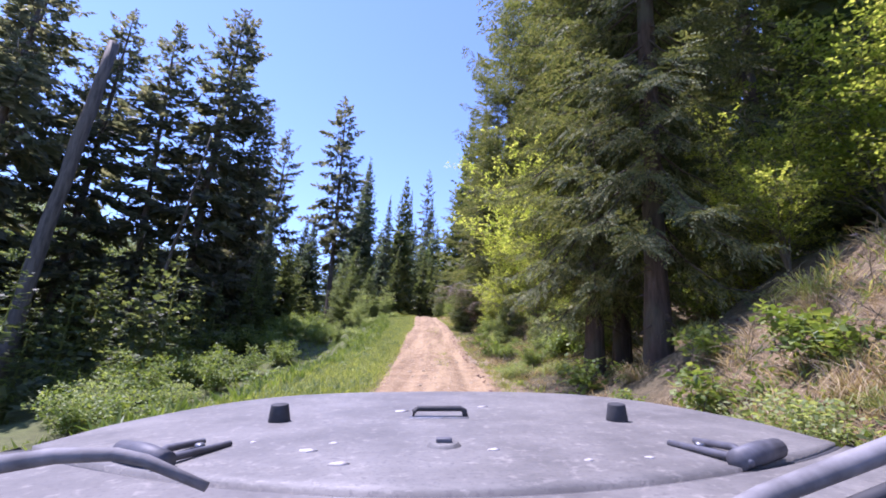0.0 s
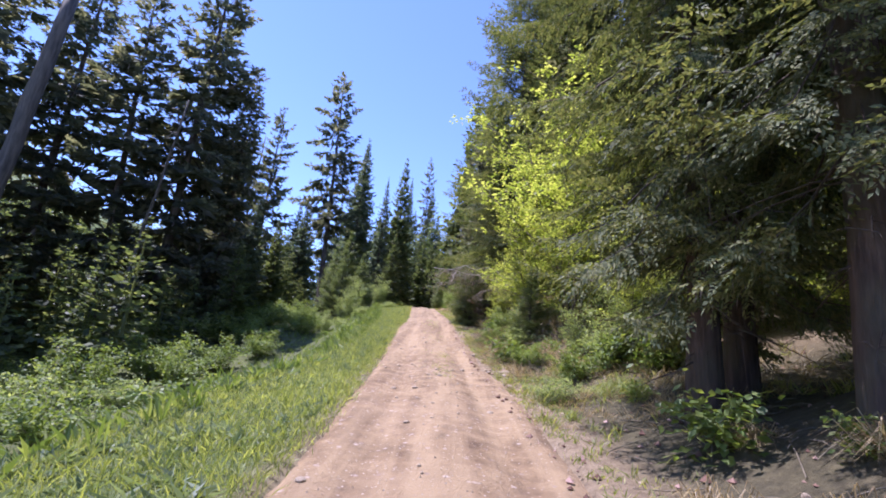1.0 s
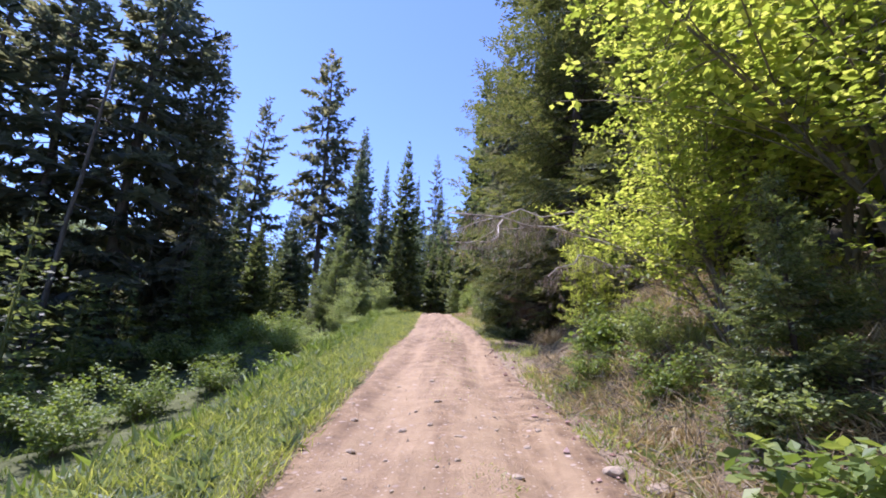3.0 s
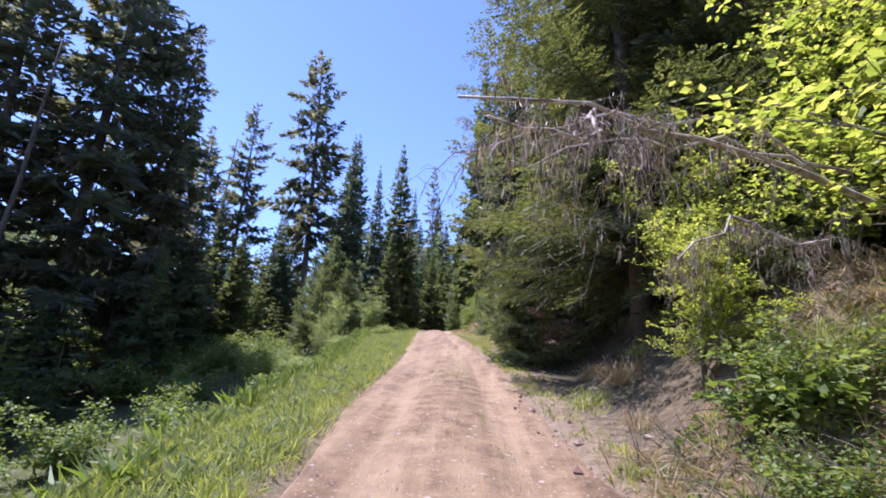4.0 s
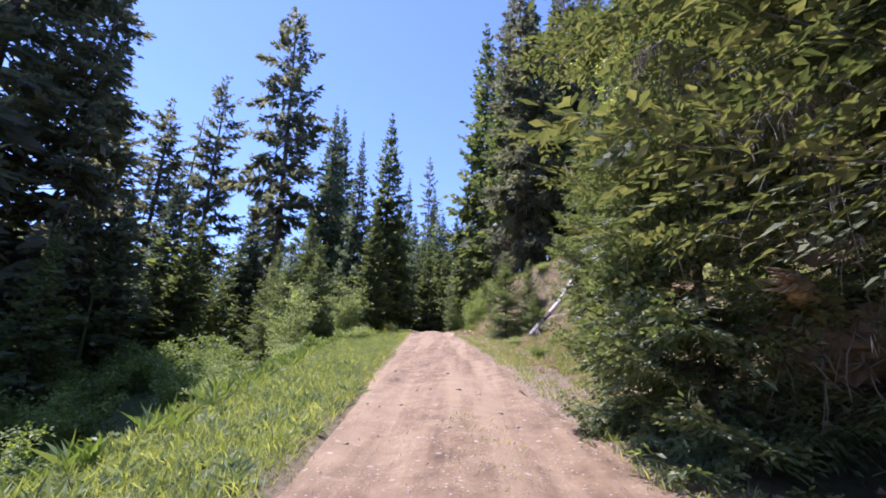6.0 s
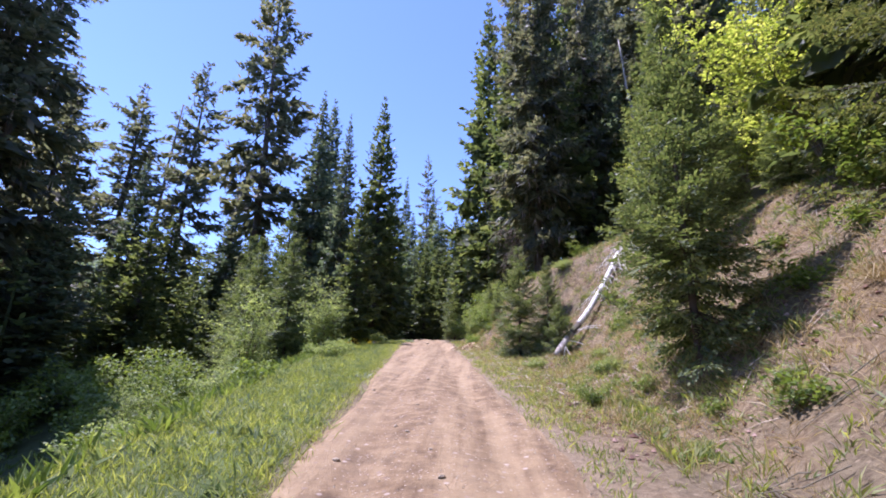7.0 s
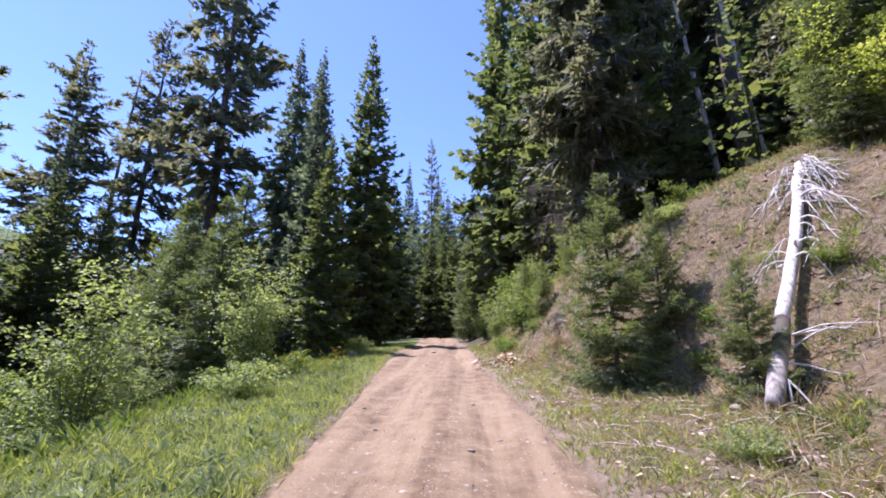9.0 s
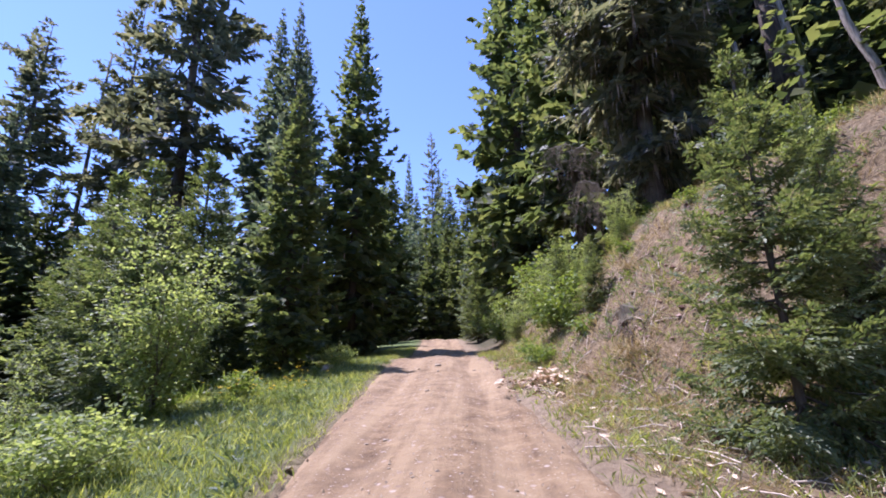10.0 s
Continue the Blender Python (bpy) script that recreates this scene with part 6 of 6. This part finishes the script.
    gap = np.linspace(-0.88, 0.88, 41)
    w.add(np.stack([gap, hood_rear(gap) - 0.014, hood_z(gap, hood_rear(gap)) - 0.010], axis=1), np.full(41, 0.008), 8)
    part("seal", w.mesh("hood_gap_strip", M_RUBBER), thing, "black strip added to darken the hood gap")
    # mud splats
    for x, y, r in ((-0.235, 0.87, 0.012), (-0.16, 0.78, 0.011), (0.10, 0.87, 0.008), (0.25, 0.80, 0.006), (-0.20, 0.93, 0.006), (-0.36, 0.95, 0.005), (0.36, 0.82, 0.006), (-0.10, 1.32, 0.012), (0.13, 1.40, 0.011)):
        bm = bmesh.new()
        bmesh.ops.create_icosphere(bm, subdivisions=1, radius=1.0)
        for v in bm.verts:
            k = 0.7 + 0.6 * random.random()
            v.co = Vector((x + v.co.x * r * 1.6 * k, y + v.co.y * r * k, float(hood_z(x, y)) + v.co.z * 0.003))
        part("mud_splat", bm_mesh("mud_splat", bm, M_SPLAT), hood)
    # lower body, grille, fenders, tub
    part("engine_bay", bm_mesh("engine_bay", box_bm((1.46, 1.20, 0.52), (0, 1.06, -0.66)), M_PAINT, 0.05, 3), thing)
    grille = part("grille", bm_mesh("grille", box_bm((1.30, 0.08, 0.46), (0, 1.70, -0.62)), M_PAINT, 0.03, 3), thing)
    for i in range(7):
        part("grille_slot", bm_mesh("grille_slot", box_bm((0.055, 0.02, 0.28), (-0.27 + 0.09 * i, 1.742, -0.60)), M_RUBBER, 0.008), grille)
    for x in (-0.50, 0.50):
        bm = bmesh.new()
        bmesh.ops.create_cone(bm, cap_ends=True, segments=24, radius1=0.088, radius2=0.08, depth=0.04)
        bmesh.ops.rotate(bm, verts=bm.verts, matrix=Matrix.Rotation(radians(-90), 3, "X"))
        bmesh.ops.translate(bm, verts=bm.verts, vec=(x, 1.752, -0.56))
        part("headlight", bm_mesh("headlight", bm, M_STEEL, 0.006), grille, "round headlight")
    part("front_bumper", bm_mesh("front_bumper", box_bm((1.62, 0.16, 0.15), (0, 1.90, -0.86)), M_PLASTIC, 0.03, 3), thing, "black plastic front bumper")
    for x in (-0.80, 0.80):
        part("fender", bm_mesh("fender", box_bm((0.26, 0.95, 0.09), (x, 1.30, -0.49)), M_PLASTIC, 0.03, 3), thing, "faded black plastic fender flare")
    part("tub", bm_mesh("tub", box_bm((1.52, 1.9, 0.50), (0, -0.75, -0.72)), M_PAINT, 0.05, 3), thing)
    part("chassis", bm_mesh("chassis", box_bm((0.9, 3.0, 0.14), (0, 0.2, -0.96)), M_RUBBER, 0.03), thing)
    eye, aim, roll = PATH[0][1], PATH[0][2], PATH[0][3]
    ahead = Vector(aim) - Vector(eye)
    yaw = math.degrees(math.atan2(-ahead.x, ahead.y))
    pitch = math.degrees(math.atan2(ahead.z, math.hypot(ahead.x, ahead.y))) - 8.0
    frame_m = pose(*eye, 0, 0, yaw) @ pose(0, 0, 0, pitch) @ pose(0, 0, 0, 0, -roll)
    thing.matrix_basis = frame_m
    inv = frame_m.inverted()
    for x, y in ((-0.78, 1.33), (0.78, 1.33), (-0.78, -1.1), (0.78, -1.1)):
        p = frame_m @ Vector((x, y, -1.0))
        foot = float(road_height(np.array(p.x), np.array(p.y), np.array(p.x - float(road_x(p.y))))) - 0.02
        wheel(thing, x, y, (inv @ Vector((p.x, p.y, foot))).z + 0.40)
    return tagged(thing, "dusty grey off-road vehicle with black hood hinges and stops", "vehicle")


off_road_vehicle()
